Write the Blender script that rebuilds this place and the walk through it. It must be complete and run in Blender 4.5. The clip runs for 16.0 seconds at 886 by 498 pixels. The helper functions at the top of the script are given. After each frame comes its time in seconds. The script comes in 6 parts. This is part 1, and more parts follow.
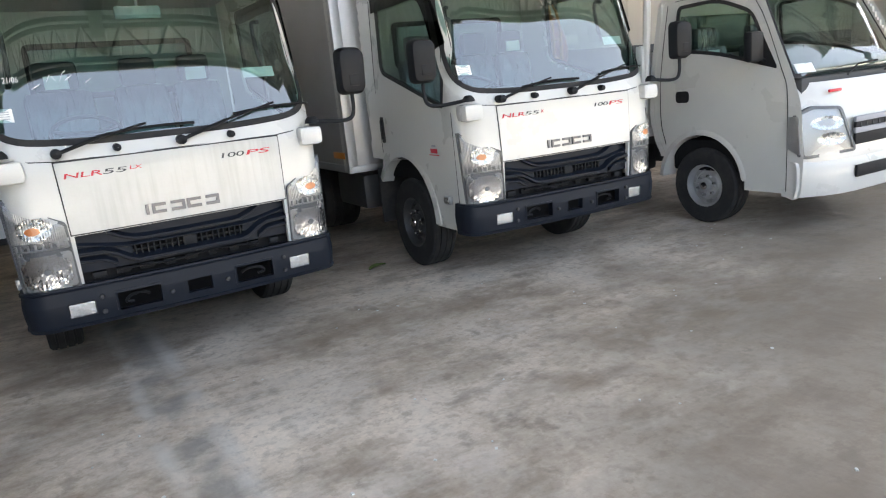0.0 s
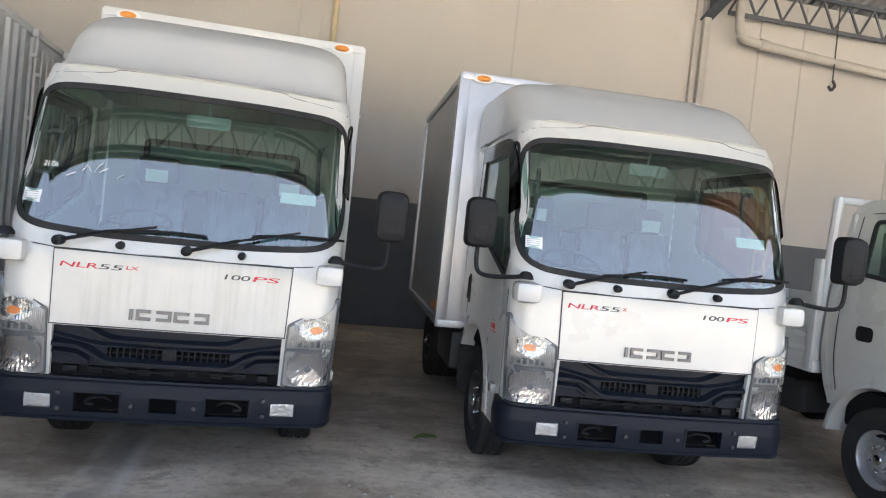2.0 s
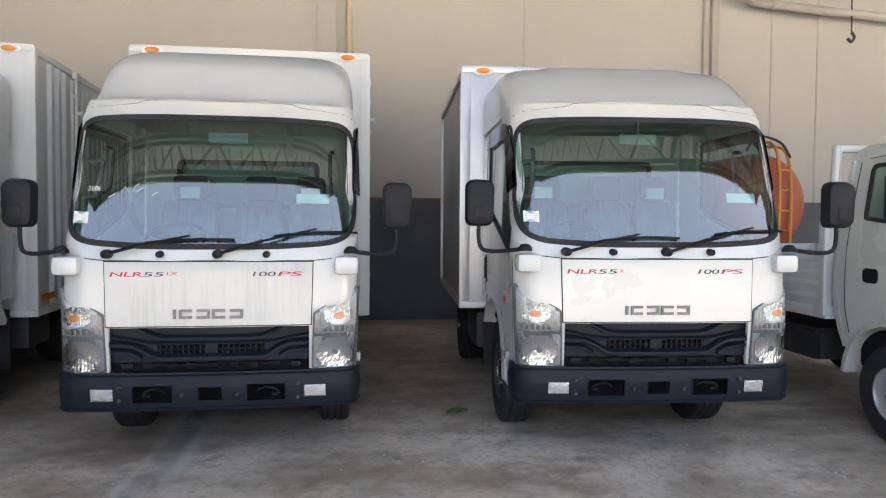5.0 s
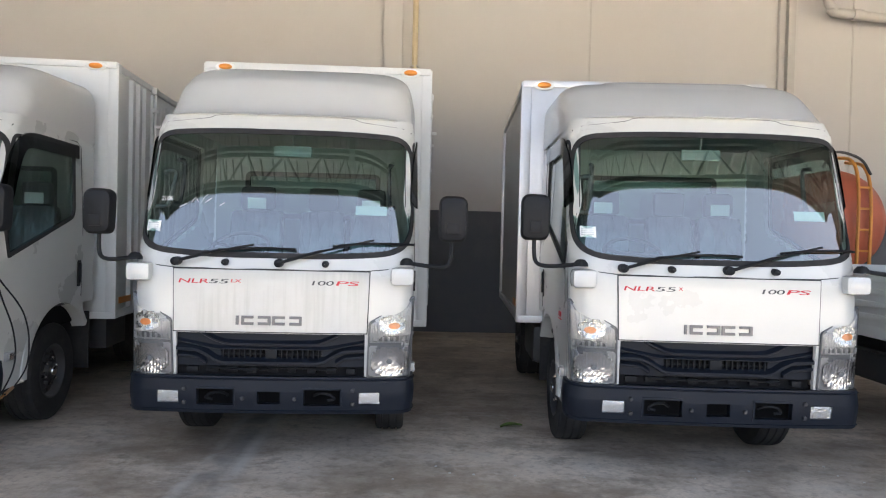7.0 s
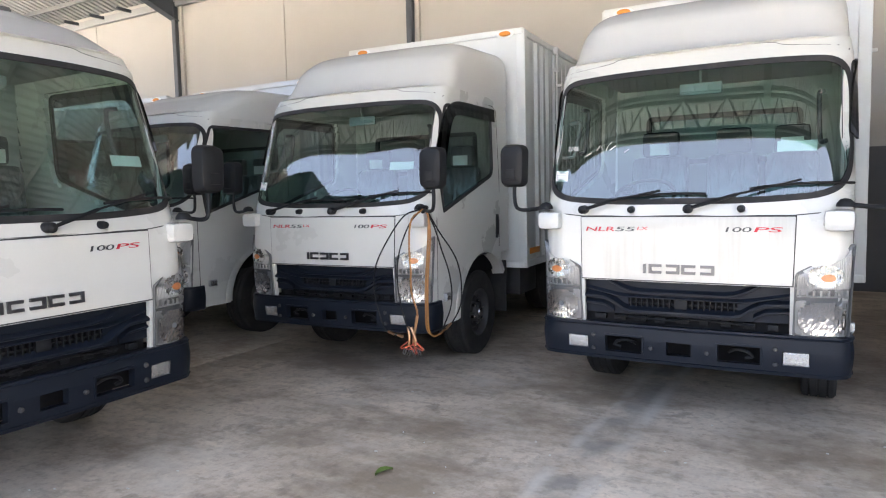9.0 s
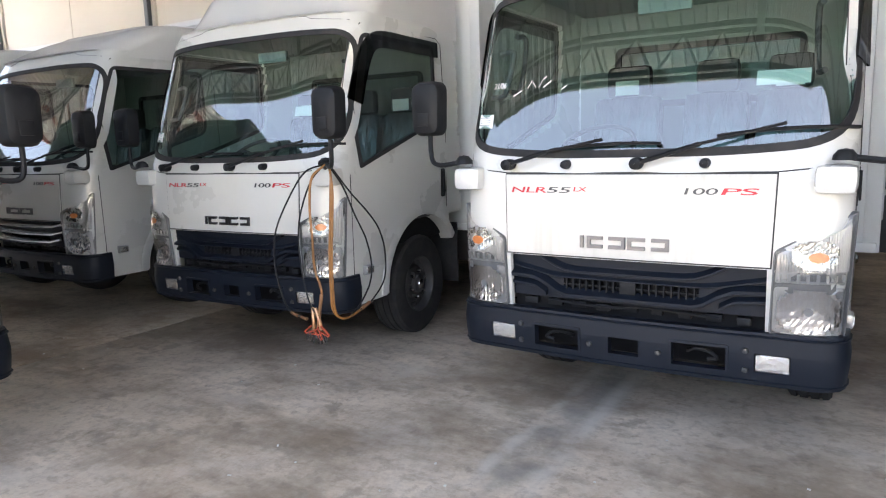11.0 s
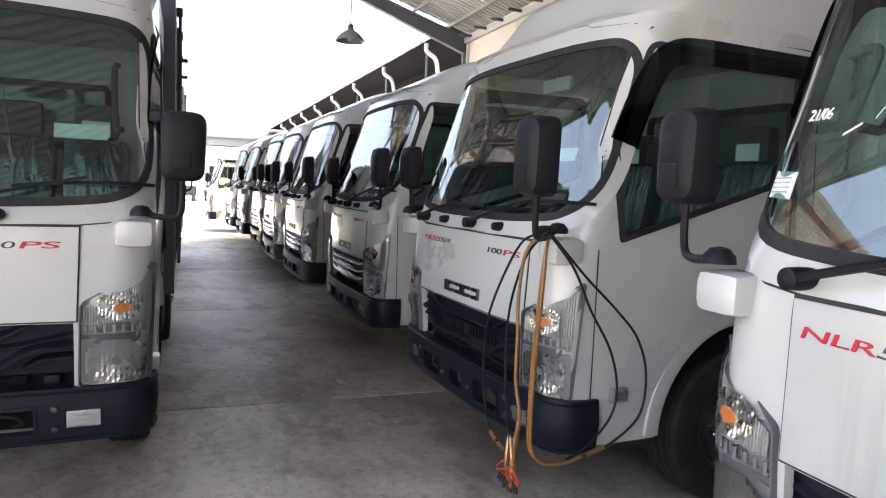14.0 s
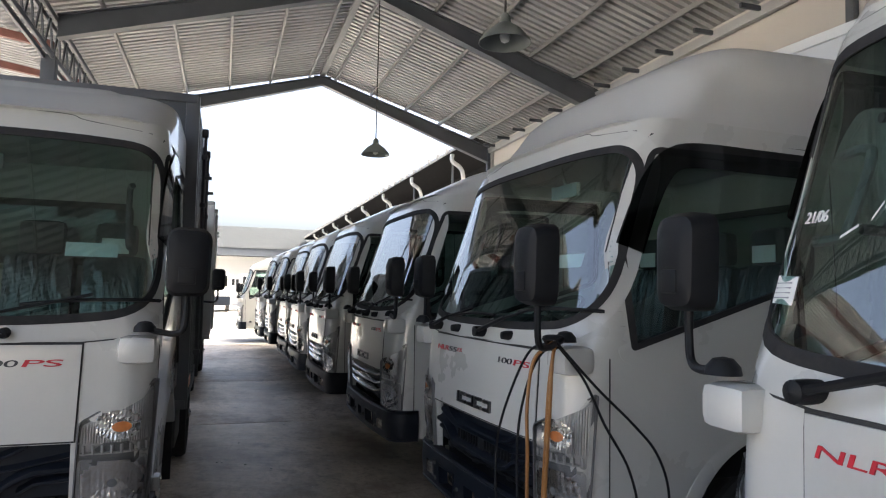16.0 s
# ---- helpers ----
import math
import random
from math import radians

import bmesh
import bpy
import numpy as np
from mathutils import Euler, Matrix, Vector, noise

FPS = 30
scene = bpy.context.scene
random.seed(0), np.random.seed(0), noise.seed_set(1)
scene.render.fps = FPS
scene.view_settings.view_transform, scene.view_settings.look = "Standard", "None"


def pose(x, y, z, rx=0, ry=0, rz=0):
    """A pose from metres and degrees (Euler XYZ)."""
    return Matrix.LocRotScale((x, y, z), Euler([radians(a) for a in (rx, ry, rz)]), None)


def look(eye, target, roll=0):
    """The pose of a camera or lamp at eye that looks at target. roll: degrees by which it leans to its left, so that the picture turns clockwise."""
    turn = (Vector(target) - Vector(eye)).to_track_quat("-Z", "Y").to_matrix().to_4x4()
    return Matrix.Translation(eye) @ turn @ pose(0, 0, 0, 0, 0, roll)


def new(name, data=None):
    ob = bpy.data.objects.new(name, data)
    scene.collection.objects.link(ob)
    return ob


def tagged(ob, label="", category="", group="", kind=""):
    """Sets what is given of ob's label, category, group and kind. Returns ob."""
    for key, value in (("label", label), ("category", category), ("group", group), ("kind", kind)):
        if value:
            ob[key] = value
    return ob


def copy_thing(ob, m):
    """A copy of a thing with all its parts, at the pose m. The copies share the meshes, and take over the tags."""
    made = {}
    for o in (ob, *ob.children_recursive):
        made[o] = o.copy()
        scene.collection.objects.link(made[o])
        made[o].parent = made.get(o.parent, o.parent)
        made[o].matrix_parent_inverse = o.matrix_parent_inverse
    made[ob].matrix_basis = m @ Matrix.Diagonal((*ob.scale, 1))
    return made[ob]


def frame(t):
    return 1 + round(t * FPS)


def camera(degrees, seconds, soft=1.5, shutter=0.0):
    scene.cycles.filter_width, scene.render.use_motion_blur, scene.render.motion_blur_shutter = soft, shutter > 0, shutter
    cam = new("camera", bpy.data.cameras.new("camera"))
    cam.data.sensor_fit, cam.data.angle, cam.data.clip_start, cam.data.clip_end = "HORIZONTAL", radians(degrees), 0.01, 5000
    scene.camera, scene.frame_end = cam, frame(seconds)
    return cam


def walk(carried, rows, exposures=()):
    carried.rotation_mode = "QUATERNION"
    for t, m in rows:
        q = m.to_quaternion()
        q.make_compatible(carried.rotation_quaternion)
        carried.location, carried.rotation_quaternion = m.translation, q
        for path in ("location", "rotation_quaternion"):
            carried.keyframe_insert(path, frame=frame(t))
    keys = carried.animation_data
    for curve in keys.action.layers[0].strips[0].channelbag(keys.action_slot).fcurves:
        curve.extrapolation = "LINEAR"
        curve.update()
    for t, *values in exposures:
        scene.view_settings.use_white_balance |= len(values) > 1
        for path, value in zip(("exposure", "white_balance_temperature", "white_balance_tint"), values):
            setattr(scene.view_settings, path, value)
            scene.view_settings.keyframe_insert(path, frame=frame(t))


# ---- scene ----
cam = camera(66.4, 16.0, 1.15)
PATH = [
    (0, (0.982, 0.558, 1.473), (1.977, 2.23, 1.01), -5.7),
    (0.5, (1.367, 0.574, 1.519), (2.118, 2.387, 1.132), -3.4),
    (1, (1.69, 0.636, 1.494), (2.358, 2.484, 1.121), -0.4),
    (1.5, (2.021, 0.788, 1.507), (2.836, 2.601, 1.283), 2.9),
    (2, (2.377, 0.805, 1.589), (2.778, 2.764, 1.532), 6),
    (2.5, (2.522, 0.582, 1.517), (2.835, 2.557, 1.512), 0.3),
    (3, (2.543, 0.406, 1.503), (2.717, 2.394, 1.371), 2.9),
    (3.5, (2.584, 0.427, 1.512), (2.85, 2.406, 1.402), 1.4),
    (4, (2.567, 0.44, 1.515), (2.833, 2.42, 1.423), 0.2),
    (4.2, (2.548, 0.444, 1.516), (2.807, 2.425, 1.425), 0.1),
    (6.5, (2.653, 0.363, 1.502), (2.928, 2.344, 1.479), 0.9),
    (7, (2.632, 0.384, 1.516), (2.704, 2.382, 1.481), 1.4),
    (7.5, (2.549, 0.439, 1.487), (2.095, 2.386, 1.443), 0.9),
    (8, (2.427, 0.417, 1.483), (1.59, 2.232, 1.405), 1.4),
    (8.5, (2.413, 0.405, 1.494), (1.36, 2.102, 1.39), 1.4),
    (9, (2.526, 0.477, 1.453), (1.52, 2.198, 1.289), -1.3),
    (9.5, (2.646, 0.608, 1.463), (1.753, 2.387, 1.275), -1.1),
    (9.6, (2.666, 0.635, 1.452), (1.76, 2.406, 1.245), -1.4),
    (9.7, (2.674, 0.691, 1.452), (1.762, 2.452, 1.194), -2),
    (11.8, (2.626, 2.196, 1.423), (1.305, 3.674, 1.163), -1.3),
    (12, (2.623, 2.328, 1.419), (1.202, 3.716, 1.191), -1.2),
    (12.5, (2.533, 2.659, 1.449), (0.9, 3.79, 1.218), 1.9),
    (13, (2.404, 2.994, 1.448), (0.752, 4.087, 1.173), 6.1),
    (13.5, (2.334, 3.141, 1.456), (0.628, 4.147, 1.179), 2.2),
    (14, (2.281, 3.32, 1.503), (0.421, 4.033, 1.323), 2.4),
    (14.5, (2.266, 3.422, 1.509), (0.375, 4.054, 1.354), 2.2),
    (15, (2.262, 3.473, 1.501), (0.381, 4.134, 1.333), 2.2),
    (15.5, (2.268, 3.469, 1.524), (0.384, 4.139, 1.549), 1.9),
    (16, (2.275, 3.447, 1.525), (0.376, 4.064, 1.652), 1.2),
]
EXPOSURES = ((0.0, 3.78, 7150, 1), (2.0, 3.65, 6950, 3), (7.0, 3.65, 6950, 4), (9.0, 4.06, 6950, 5), (12.5, 4.22, 7200, 5), (14.0, 3.92, 7050, 5), (16.0, 3.0, 6750, 4))
walk(cam, [(t, look(eye, target, roll)) for t, eye, target, roll in PATH], EXPOSURES)

# ---- world and sun ----
world = bpy.data.worlds.new("sky")
scene.world = world
world.use_nodes = True
wt = world.node_tree
sky = wt.nodes.new("ShaderNodeTexSky")
sky.sky_type = "NISHITA"
sky.sun_disc = False
sky.sun_elevation = radians(58)
sky.sun_rotation = radians(25)
sky.dust_density = 9.0
sky.air_density = 0.55
sky.ozone_density = 0.3
wt.links.new(sky.outputs[0], wt.nodes["Background"].inputs[0])
wt.nodes["Background"].inputs[1].default_value = 0.15
sun_data = bpy.data.lights.new("sun", "SUN")
sun_data.energy, sun_data.angle, sun_data.color = 1.5, radians(10), (1.0, 0.95, 0.88)
sun = new("sun", sun_data)
sun.matrix_world = look((7, 15, 27), (0, 0, 0))


# ---- materials ----
def mat(name, color, rough=0.5, metal=0.0, vary=0.12, scale=6.0, fine=90.0, bump=0.1, dist=0.002, coat=0.0, spec=0.5, stain=None):
    """A principled surface with two scales of uneven tone and a fine relief; stain: (colour, amount, scale)."""
    m = bpy.data.materials.new(name)
    m.use_nodes = True
    nt = m.node_tree
    b = nt.nodes["Principled BSDF"]
    b.inputs["Roughness"].default_value, b.inputs["Metallic"].default_value = rough, metal
    b.inputs["Coat Weight"].default_value = coat
    b.inputs["Coat Roughness"].default_value = 0.06
    b.inputs["Specular IOR Level"].default_value = spec
    co = nt.nodes.new("ShaderNodeTexCoord")
    n1 = nt.nodes.new("ShaderNodeTexNoise")
    n1.inputs["Scale"].default_value, n1.inputs["Detail"].default_value = scale, 5
    n2 = nt.nodes.new("ShaderNodeTexNoise")
    n2.inputs["Scale"].default_value, n2.inputs["Detail"].default_value = fine, 3
    for n in (n1, n2):
        nt.links.new(co.outputs["Object"], n.inputs["Vector"])
    add = nt.nodes.new("ShaderNodeMath")
    add.operation = "MULTIPLY_ADD"
    nt.links.new(n2.outputs[0], add.inputs[0])
    add.inputs[1].default_value = 0.35
    nt.links.new(n1.outputs[0], add.inputs[2])
    ramp = nt.nodes.new("ShaderNodeMapRange")
    ramp.inputs["From Min"].default_value, ramp.inputs["From Max"].default_value = 0.35, 1.0
    ramp.inputs["To Min"].default_value, ramp.inputs["To Max"].default_value = 1 - vary, 1 + vary
    nt.links.new(add.outputs[0], ramp.inputs[0])
    mul = nt.nodes.new("ShaderNodeVectorMath")
    mul.operation = "SCALE"
    mul.inputs[0].default_value = color
    nt.links.new(ramp.outputs[0], mul.inputs["Scale"])
    out = mul.outputs[0]
    if stain:
        n3 = nt.nodes.new("ShaderNodeTexNoise")
        n3.inputs["Scale"].default_value, n3.inputs["Detail"].default_value, n3.inputs["Roughness"].default_value = stain[2], 8, 0.65
        nt.links.new(co.outputs["Object"], n3.inputs["Vector"])
        r3 = nt.nodes.new("ShaderNodeMapRange")
        r3.inputs["From Min"].default_value, r3.inputs["From Max"].default_value = 0.46, 0.68
        r3.inputs["To Max"].default_value = stain[1]
        nt.links.new(n3.outputs[0], r3.inputs[0])
        mix = nt.nodes.new("ShaderNodeMix")
        mix.data_type = "RGBA"
        nt.links.new(r3.outputs[0], mix.inputs["Factor"])
        nt.links.new(out, mix.inputs[6])
        mix.inputs[7].default_value = (*stain[0], 1)
        out = mix.outputs[2]
    nt.links.new(out, b.inputs["Base Color"])
    rr = nt.nodes.new("ShaderNodeMapRange")
    rr.inputs["To Min"].default_value, rr.inputs["To Max"].default_value = max(0.02, rough - 0.08), min(1, rough + 0.1)
    nt.links.new(n1.outputs[0], rr.inputs[0])
    nt.links.new(rr.outputs[0], b.inputs["Roughness"])
    if bump:
        bp = nt.nodes.new("ShaderNodeBump")
        bp.inputs["Strength"].default_value, bp.inputs["Distance"].default_value = bump, dist
        nt.links.new(n2.outputs[0], bp.inputs["Height"])
        nt.links.new(bp.outputs[0], b.inputs["Normal"])
    return m


def glass_mat(name, tint, rough=0.0, head_on=0.08):
    """A thin pane: tinted and clear head-on, more mirror-like at a slant."""
    m = bpy.data.materials.new(name)
    m.use_nodes = True
    nt = m.node_tree
    nt.nodes.clear()
    o = nt.nodes.new("ShaderNodeOutputMaterial")
    mix = nt.nodes.new("ShaderNodeMixShader")
    lw = nt.nodes.new("ShaderNodeLayerWeight")
    lw.inputs[0].default_value = 0.5
    pw = nt.nodes.new("ShaderNodeMath")
    pw.operation = "POWER"
    pw.inputs[1].default_value = 4.5
    ma = nt.nodes.new("ShaderNodeMath")
    ma.operation = "MULTIPLY_ADD"
    ma.inputs[1].default_value, ma.inputs[2].default_value = 1 - head_on, head_on
    tr = nt.nodes.new("ShaderNodeBsdfTransparent")
    tr.inputs[0].default_value = (*tint, 1)
    gl = nt.nodes.new("ShaderNodeBsdfGlossy")
    gl.inputs["Roughness"].default_value = rough
    nt.links.new(lw.outputs["Facing"], pw.inputs[0])
    nt.links.new(pw.outputs[0], ma.inputs[0])
    nt.links.new(ma.outputs[0], mix.inputs[0])
    nt.links.new(tr.outputs[0], mix.inputs[1])
    nt.links.new(gl.outputs[0], mix.inputs[2])
    nt.links.new(mix.outputs[0], o.inputs[0])
    return m


def wrap_mat():
    """Dark seat cloth under loose clear plastic, with long creases that catch the light."""
    m = mat("grey cloth under clear plastic wrap", (0.055, 0.058, 0.062), 0.2, vary=0.3, scale=9, bump=0, coat=1.0)
    nt = m.node_tree
    b = nt.nodes["Principled BSDF"]
    co = nt.nodes.new("ShaderNodeTexCoord")
    mp = nt.nodes.new("ShaderNodeMapping")
    mp.inputs["Scale"].default_value, mp.inputs["Rotation"].default_value = (13, 8, 3.2), (0.2, 0.5, 0.1)
    n = nt.nodes.new("ShaderNodeTexNoise")
    n.inputs["Scale"].default_value, n.inputs["Detail"].default_value, n.inputs["Distortion"].default_value = 1.0, 3, 1.4
    bp = nt.nodes.new("ShaderNodeBump")
    bp.inputs["Strength"].default_value, bp.inputs["Distance"].default_value = 0.9, 0.03
    nt.links.new(co.outputs["Object"], mp.inputs[0])
    nt.links.new(mp.outputs[0], n.inputs["Vector"])
    nt.links.new(n.outputs[0], bp.inputs["Height"])
    nt.links.new(bp.outputs[0], b.inputs["Normal"])
    nt.links.new(bp.outputs[0], b.inputs["Coat Normal"])
    return m


def floor_mat():
    """Worn concrete: pale scuffs, brown oily stains, grit and a low sheen where it is polished by tyres."""
    m = mat("worn concrete", (0.62, 0.53, 0.435), 0.47, spec=0.2, vary=0.36, scale=0.9, bump=0.3, fine=45, dist=0.004, stain=((0.255, 0.195, 0.14), 0.9, 0.5))
    nt = m.node_tree
    b = nt.nodes["Principled BSDF"]
    src = b.inputs["Base Color"].links[0].from_socket
    co = nt.nodes.new("ShaderNodeTexCoord")
    for sc, lo, hi, col, amount in ((2.6, 0.52, 0.70, (0.25, 0.195, 0.148), 0.7), (1.7, 0.54, 0.76, (0.54, 0.50, 0.445), 0.62), (9.0, 0.62, 0.70, (0.15, 0.13, 0.11), 0.5), (34.0, 0.66, 0.72, (0.50, 0.48, 0.45), 0.5), (17.0, 0.50, 0.62, (0.23, 0.185, 0.145), 0.38), (6.3, 0.52, 0.62, (0.62, 0.56, 0.48), 0.32), (4.1, 0.60, 0.66, (0.14, 0.115, 0.09), 0.45)):
        n = nt.nodes.new("ShaderNodeTexNoise")
        n.inputs["Scale"].default_value, n.inputs["Detail"].default_value, n.inputs["Roughness"].default_value = sc, 7, 0.62
        off = nt.nodes.new("ShaderNodeVectorMath")
        off.inputs[1].default_value = (sc * 7, -sc * 3, sc)
        nt.links.new(co.outputs["Object"], off.inputs[0])
        nt.links.new(off.outputs[0], n.inputs["Vector"])
        r = nt.nodes.new("ShaderNodeMapRange")
        r.inputs["From Min"].default_value, r.inputs["From Max"].default_value, r.inputs["To Max"].default_value = lo, hi, amount
        nt.links.new(n.outputs[0], r.inputs[0])
        x = nt.nodes.new("ShaderNodeMix")
        x.data_type = "RGBA"
        nt.links.new(r.outputs[0], x.inputs["Factor"])
        nt.links.new(src, x.inputs[6])
        x.inputs[7].default_value = (*col, 1)
        src = x.outputs[2]
    for scale, lo, hi, col, amount in (((0.9, 1.7, 1), 0.47, 0.64, (0.235, 0.18, 0.13), 0.8), ((3.2, 6.0, 1), 0.54, 0.66, (0.21, 0.175, 0.14), 0.5), ((1.5, 2.6, 3), 0.55, 0.70, (0.58, 0.53, 0.47), 0.6)):
        mp = nt.nodes.new("ShaderNodeMapping")
        mp.inputs["Scale"].default_value = scale
        mp.inputs["Location"].default_value = (scale[1], 1.7, scale[0])
        mp.inputs["Rotation"].default_value = (0, 0, 0.12)
        nt.links.new(co.outputs["Object"], mp.inputs[0])
        n = nt.nodes.new("ShaderNodeTexNoise")
        n.inputs["Scale"].default_value, n.inputs["Detail"].default_value, n.inputs["Roughness"].default_value = 1.0, 8, 0.66
        nt.links.new(mp.outputs[0], n.inputs["Vector"])
        r = nt.nodes.new("ShaderNodeMapRange")
        r.inputs["From Min"].default_value, r.inputs["From Max"].default_value, r.inputs["To Max"].default_value = lo, hi, amount
        nt.links.new(n.outputs[0], r.inputs[0])
        x = nt.nodes.new("ShaderNodeMix")
        x.data_type = "RGBA"
        nt.links.new(r.outputs[0], x.inputs["Factor"])
        nt.links.new(src, x.inputs[6])
        x.inputs[7].default_value = (*col, 1)
        src = x.outputs[2]
    # a stretch browned by old oil and tyre dust, with a ragged edge; it also darkens the floor towards the open side to
    # offset skylight
    n = nt.nodes.new("ShaderNodeTexNoise")
    n.inputs["Scale"].default_value, n.inputs["Detail"].default_value, n.inputs["Roughness"].default_value = 0.8, 8, 0.7
    nt.links.new(co.outputs["Object"], n.inputs["Vector"])
    lean = nt.nodes.new("ShaderNodeVectorMath")
    lean.operation = "DOT_PRODUCT"
    lean.inputs[1].default_value = (0.55, -1.0, 0)
    nt.links.new(co.outputs["Object"], lean.inputs[0])
    edge = nt.nodes.new("ShaderNodeMath")
    edge.operation = "MULTIPLY_ADD"
    nt.links.new(n.outputs[0], edge.inputs[0])
    edge.inputs[1].default_value = 3.0
    nt.links.new(lean.outputs["Value"], edge.inputs[2])
    r = nt.nodes.new("ShaderNodeMapRange")
    r.interpolation_type = "SMOOTHSTEP"
    r.inputs["From Min"].default_value, r.inputs["From Max"].default_value, r.inputs["To Max"].default_value = -0.4, 1.6, 0.78
    nt.links.new(edge.outputs[0], r.inputs[0])
    x = nt.nodes.new("ShaderNodeMix")
    x.data_type = "RGBA"
    nt.links.new(r.outputs[0], x.inputs["Factor"])
    nt.links.new(src, x.inputs[6])
    x.inputs[7].default_value = (0.20, 0.165, 0.13, 1)
    src = x.outputs[2]
    # a strip dragged grey by tyres, with pale worn edges, and long smears across the walkway
    sep = nt.nodes.new("ShaderNodeSeparateXYZ")
    nt.links.new(co.outputs["Object"], sep.inputs[0])
    wob = nt.nodes.new("ShaderNodeTexNoise")
    wob.inputs["Scale"].default_value, wob.inputs["Detail"].default_value = 3.0, 6
    nt.links.new(co.outputs["Object"], wob.inputs["Vector"])
    bend = nt.nodes.new("ShaderNodeMath")
    bend.operation = "MULTIPLY_ADD"
    nt.links.new(wob.outputs[0], bend.inputs[0])
    bend.inputs[1].default_value = 0.10
    nt.links.new(sep.outputs[0], bend.inputs[2])
    for centre, half, col, amount in ((1.44, 0.13, (0.25, 0.235, 0.215), 0.75), (1.31, 0.035, (0.62, 0.59, 0.54), 0.6), (1.56, 0.045, (0.64, 0.61, 0.56), 0.6)):
        d = nt.nodes.new("ShaderNodeMath")
        d.operation = "SUBTRACT"
        nt.links.new(bend.outputs[0], d.inputs[0])
        d.inputs[1].default_value = centre
        ab = nt.nodes.new("ShaderNodeMath")
        ab.operation = "ABSOLUTE"
        nt.links.new(d.outputs[0], ab.inputs[0])
        r = nt.nodes.new("ShaderNodeMapRange")
        r.inputs["From Min"].default_value, r.inputs["From Max"].default_value = half * 1.5, half * 0.3
        r.inputs["To Max"].default_value = amount
        nt.links.new(ab.outputs[0], r.inputs[0])
        fray = nt.nodes.new("ShaderNodeMapRange")
        fray.inputs["From Min"].default_value, fray.inputs["From Max"].default_value = 0.38, 0.58
        nt.links.new(wob.outputs[0], fray.inputs[0])
        k = nt.nodes.new("ShaderNodeMath")
        k.operation = "MULTIPLY"
        nt.links.new(r.outputs[0], k.inputs[0])
        nt.links.new(fray.outputs[0], k.inputs[1])
        x = nt.nodes.new("ShaderNodeMix")
        x.data_type = "RGBA"
        nt.links.new(k.outputs[0], x.inputs["Factor"])
        nt.links.new(src, x.inputs[6])
        x.inputs[7].default_value = (*col, 1)
        src = x.outputs[2]
    nt.links.new(src, b.inputs["Base Color"])
    # trowel ripples and swept ridges, too low to cast shade but not to glint
    mp = nt.nodes.new("ShaderNodeMapping")
    mp.inputs["Scale"].default_value, mp.inputs["Rotation"].default_value = (4.0, 2.0, 1), (0, 0, 0.35)
    nt.links.new(co.outputs["Object"], mp.inputs[0])
    rip = nt.nodes.new("ShaderNodeTexNoise")
    rip.inputs["Scale"].default_value, rip.inputs["Detail"].default_value, rip.inputs["Distortion"].default_value = 1.0, 8, 0.35
    nt.links.new(mp.outputs[0], rip.inputs["Vector"])
    bp = nt.nodes.new("ShaderNodeBump")
    bp.inputs["Strength"].default_value, bp.inputs["Distance"].default_value = 0.6, 0.035
    nt.links.new(rip.outputs[0], bp.inputs["Height"])
    nt.links.new(b.inputs["Normal"].links[0].from_socket, bp.inputs["Normal"])
    nt.links.new(bp.outputs[0], b.inputs["Normal"])
    return m


M_PAINT = mat("white truck paint", (0.545, 0.538, 0.505), 0.28, vary=0.04, scale=2.5, bump=0.02, coat=0.5, stain=None)
def streaky(m, color, amount):
    """Rain streaks that run down the panel."""
    nt = m.node_tree
    b = nt.nodes["Principled BSDF"]
    src = b.inputs["Base Color"].links[0].from_socket
    co = nt.nodes.new("ShaderNodeTexCoord")
    mp = nt.nodes.new("ShaderNodeMapping")
    mp.inputs["Scale"].default_value = (38, 4, 1.6)
    n = nt.nodes.new("ShaderNodeTexNoise")
    n.inputs["Scale"].default_value, n.inputs["Detail"].default_value = 1.0, 4
    n2 = nt.nodes.new("ShaderNodeTexNoise")
    n2.inputs["Scale"].default_value = 2.2
    nt.links.new(co.outputs["Object"], mp.inputs[0])
    nt.links.new(mp.outputs[0], n.inputs["Vector"])
    nt.links.new(co.outputs["Object"], n2.inputs["Vector"])
    mu = nt.nodes.new("ShaderNodeMath")
    mu.operation = "MULTIPLY"
    nt.links.new(n.outputs[0], mu.inputs[0])
    nt.links.new(n2.outputs[0], mu.inputs[1])
    r = nt.nodes.new("ShaderNodeMapRange")
    r.inputs["From Min"].default_value, r.inputs["From Max"].default_value, r.inputs["To Max"].default_value = 0.24, 0.42, amount
    nt.links.new(mu.outputs[0], r.inputs[0])
    x = nt.nodes.new("ShaderNodeMix")
    x.data_type = "RGBA"
    nt.links.new(r.outputs[0], x.inputs["Factor"])
    nt.links.new(src, x.inputs[6])
    x.inputs[7].default_value = (*color, 1)
    nt.links.new(x.outputs[2], b.inputs["Base Color"])
    return m


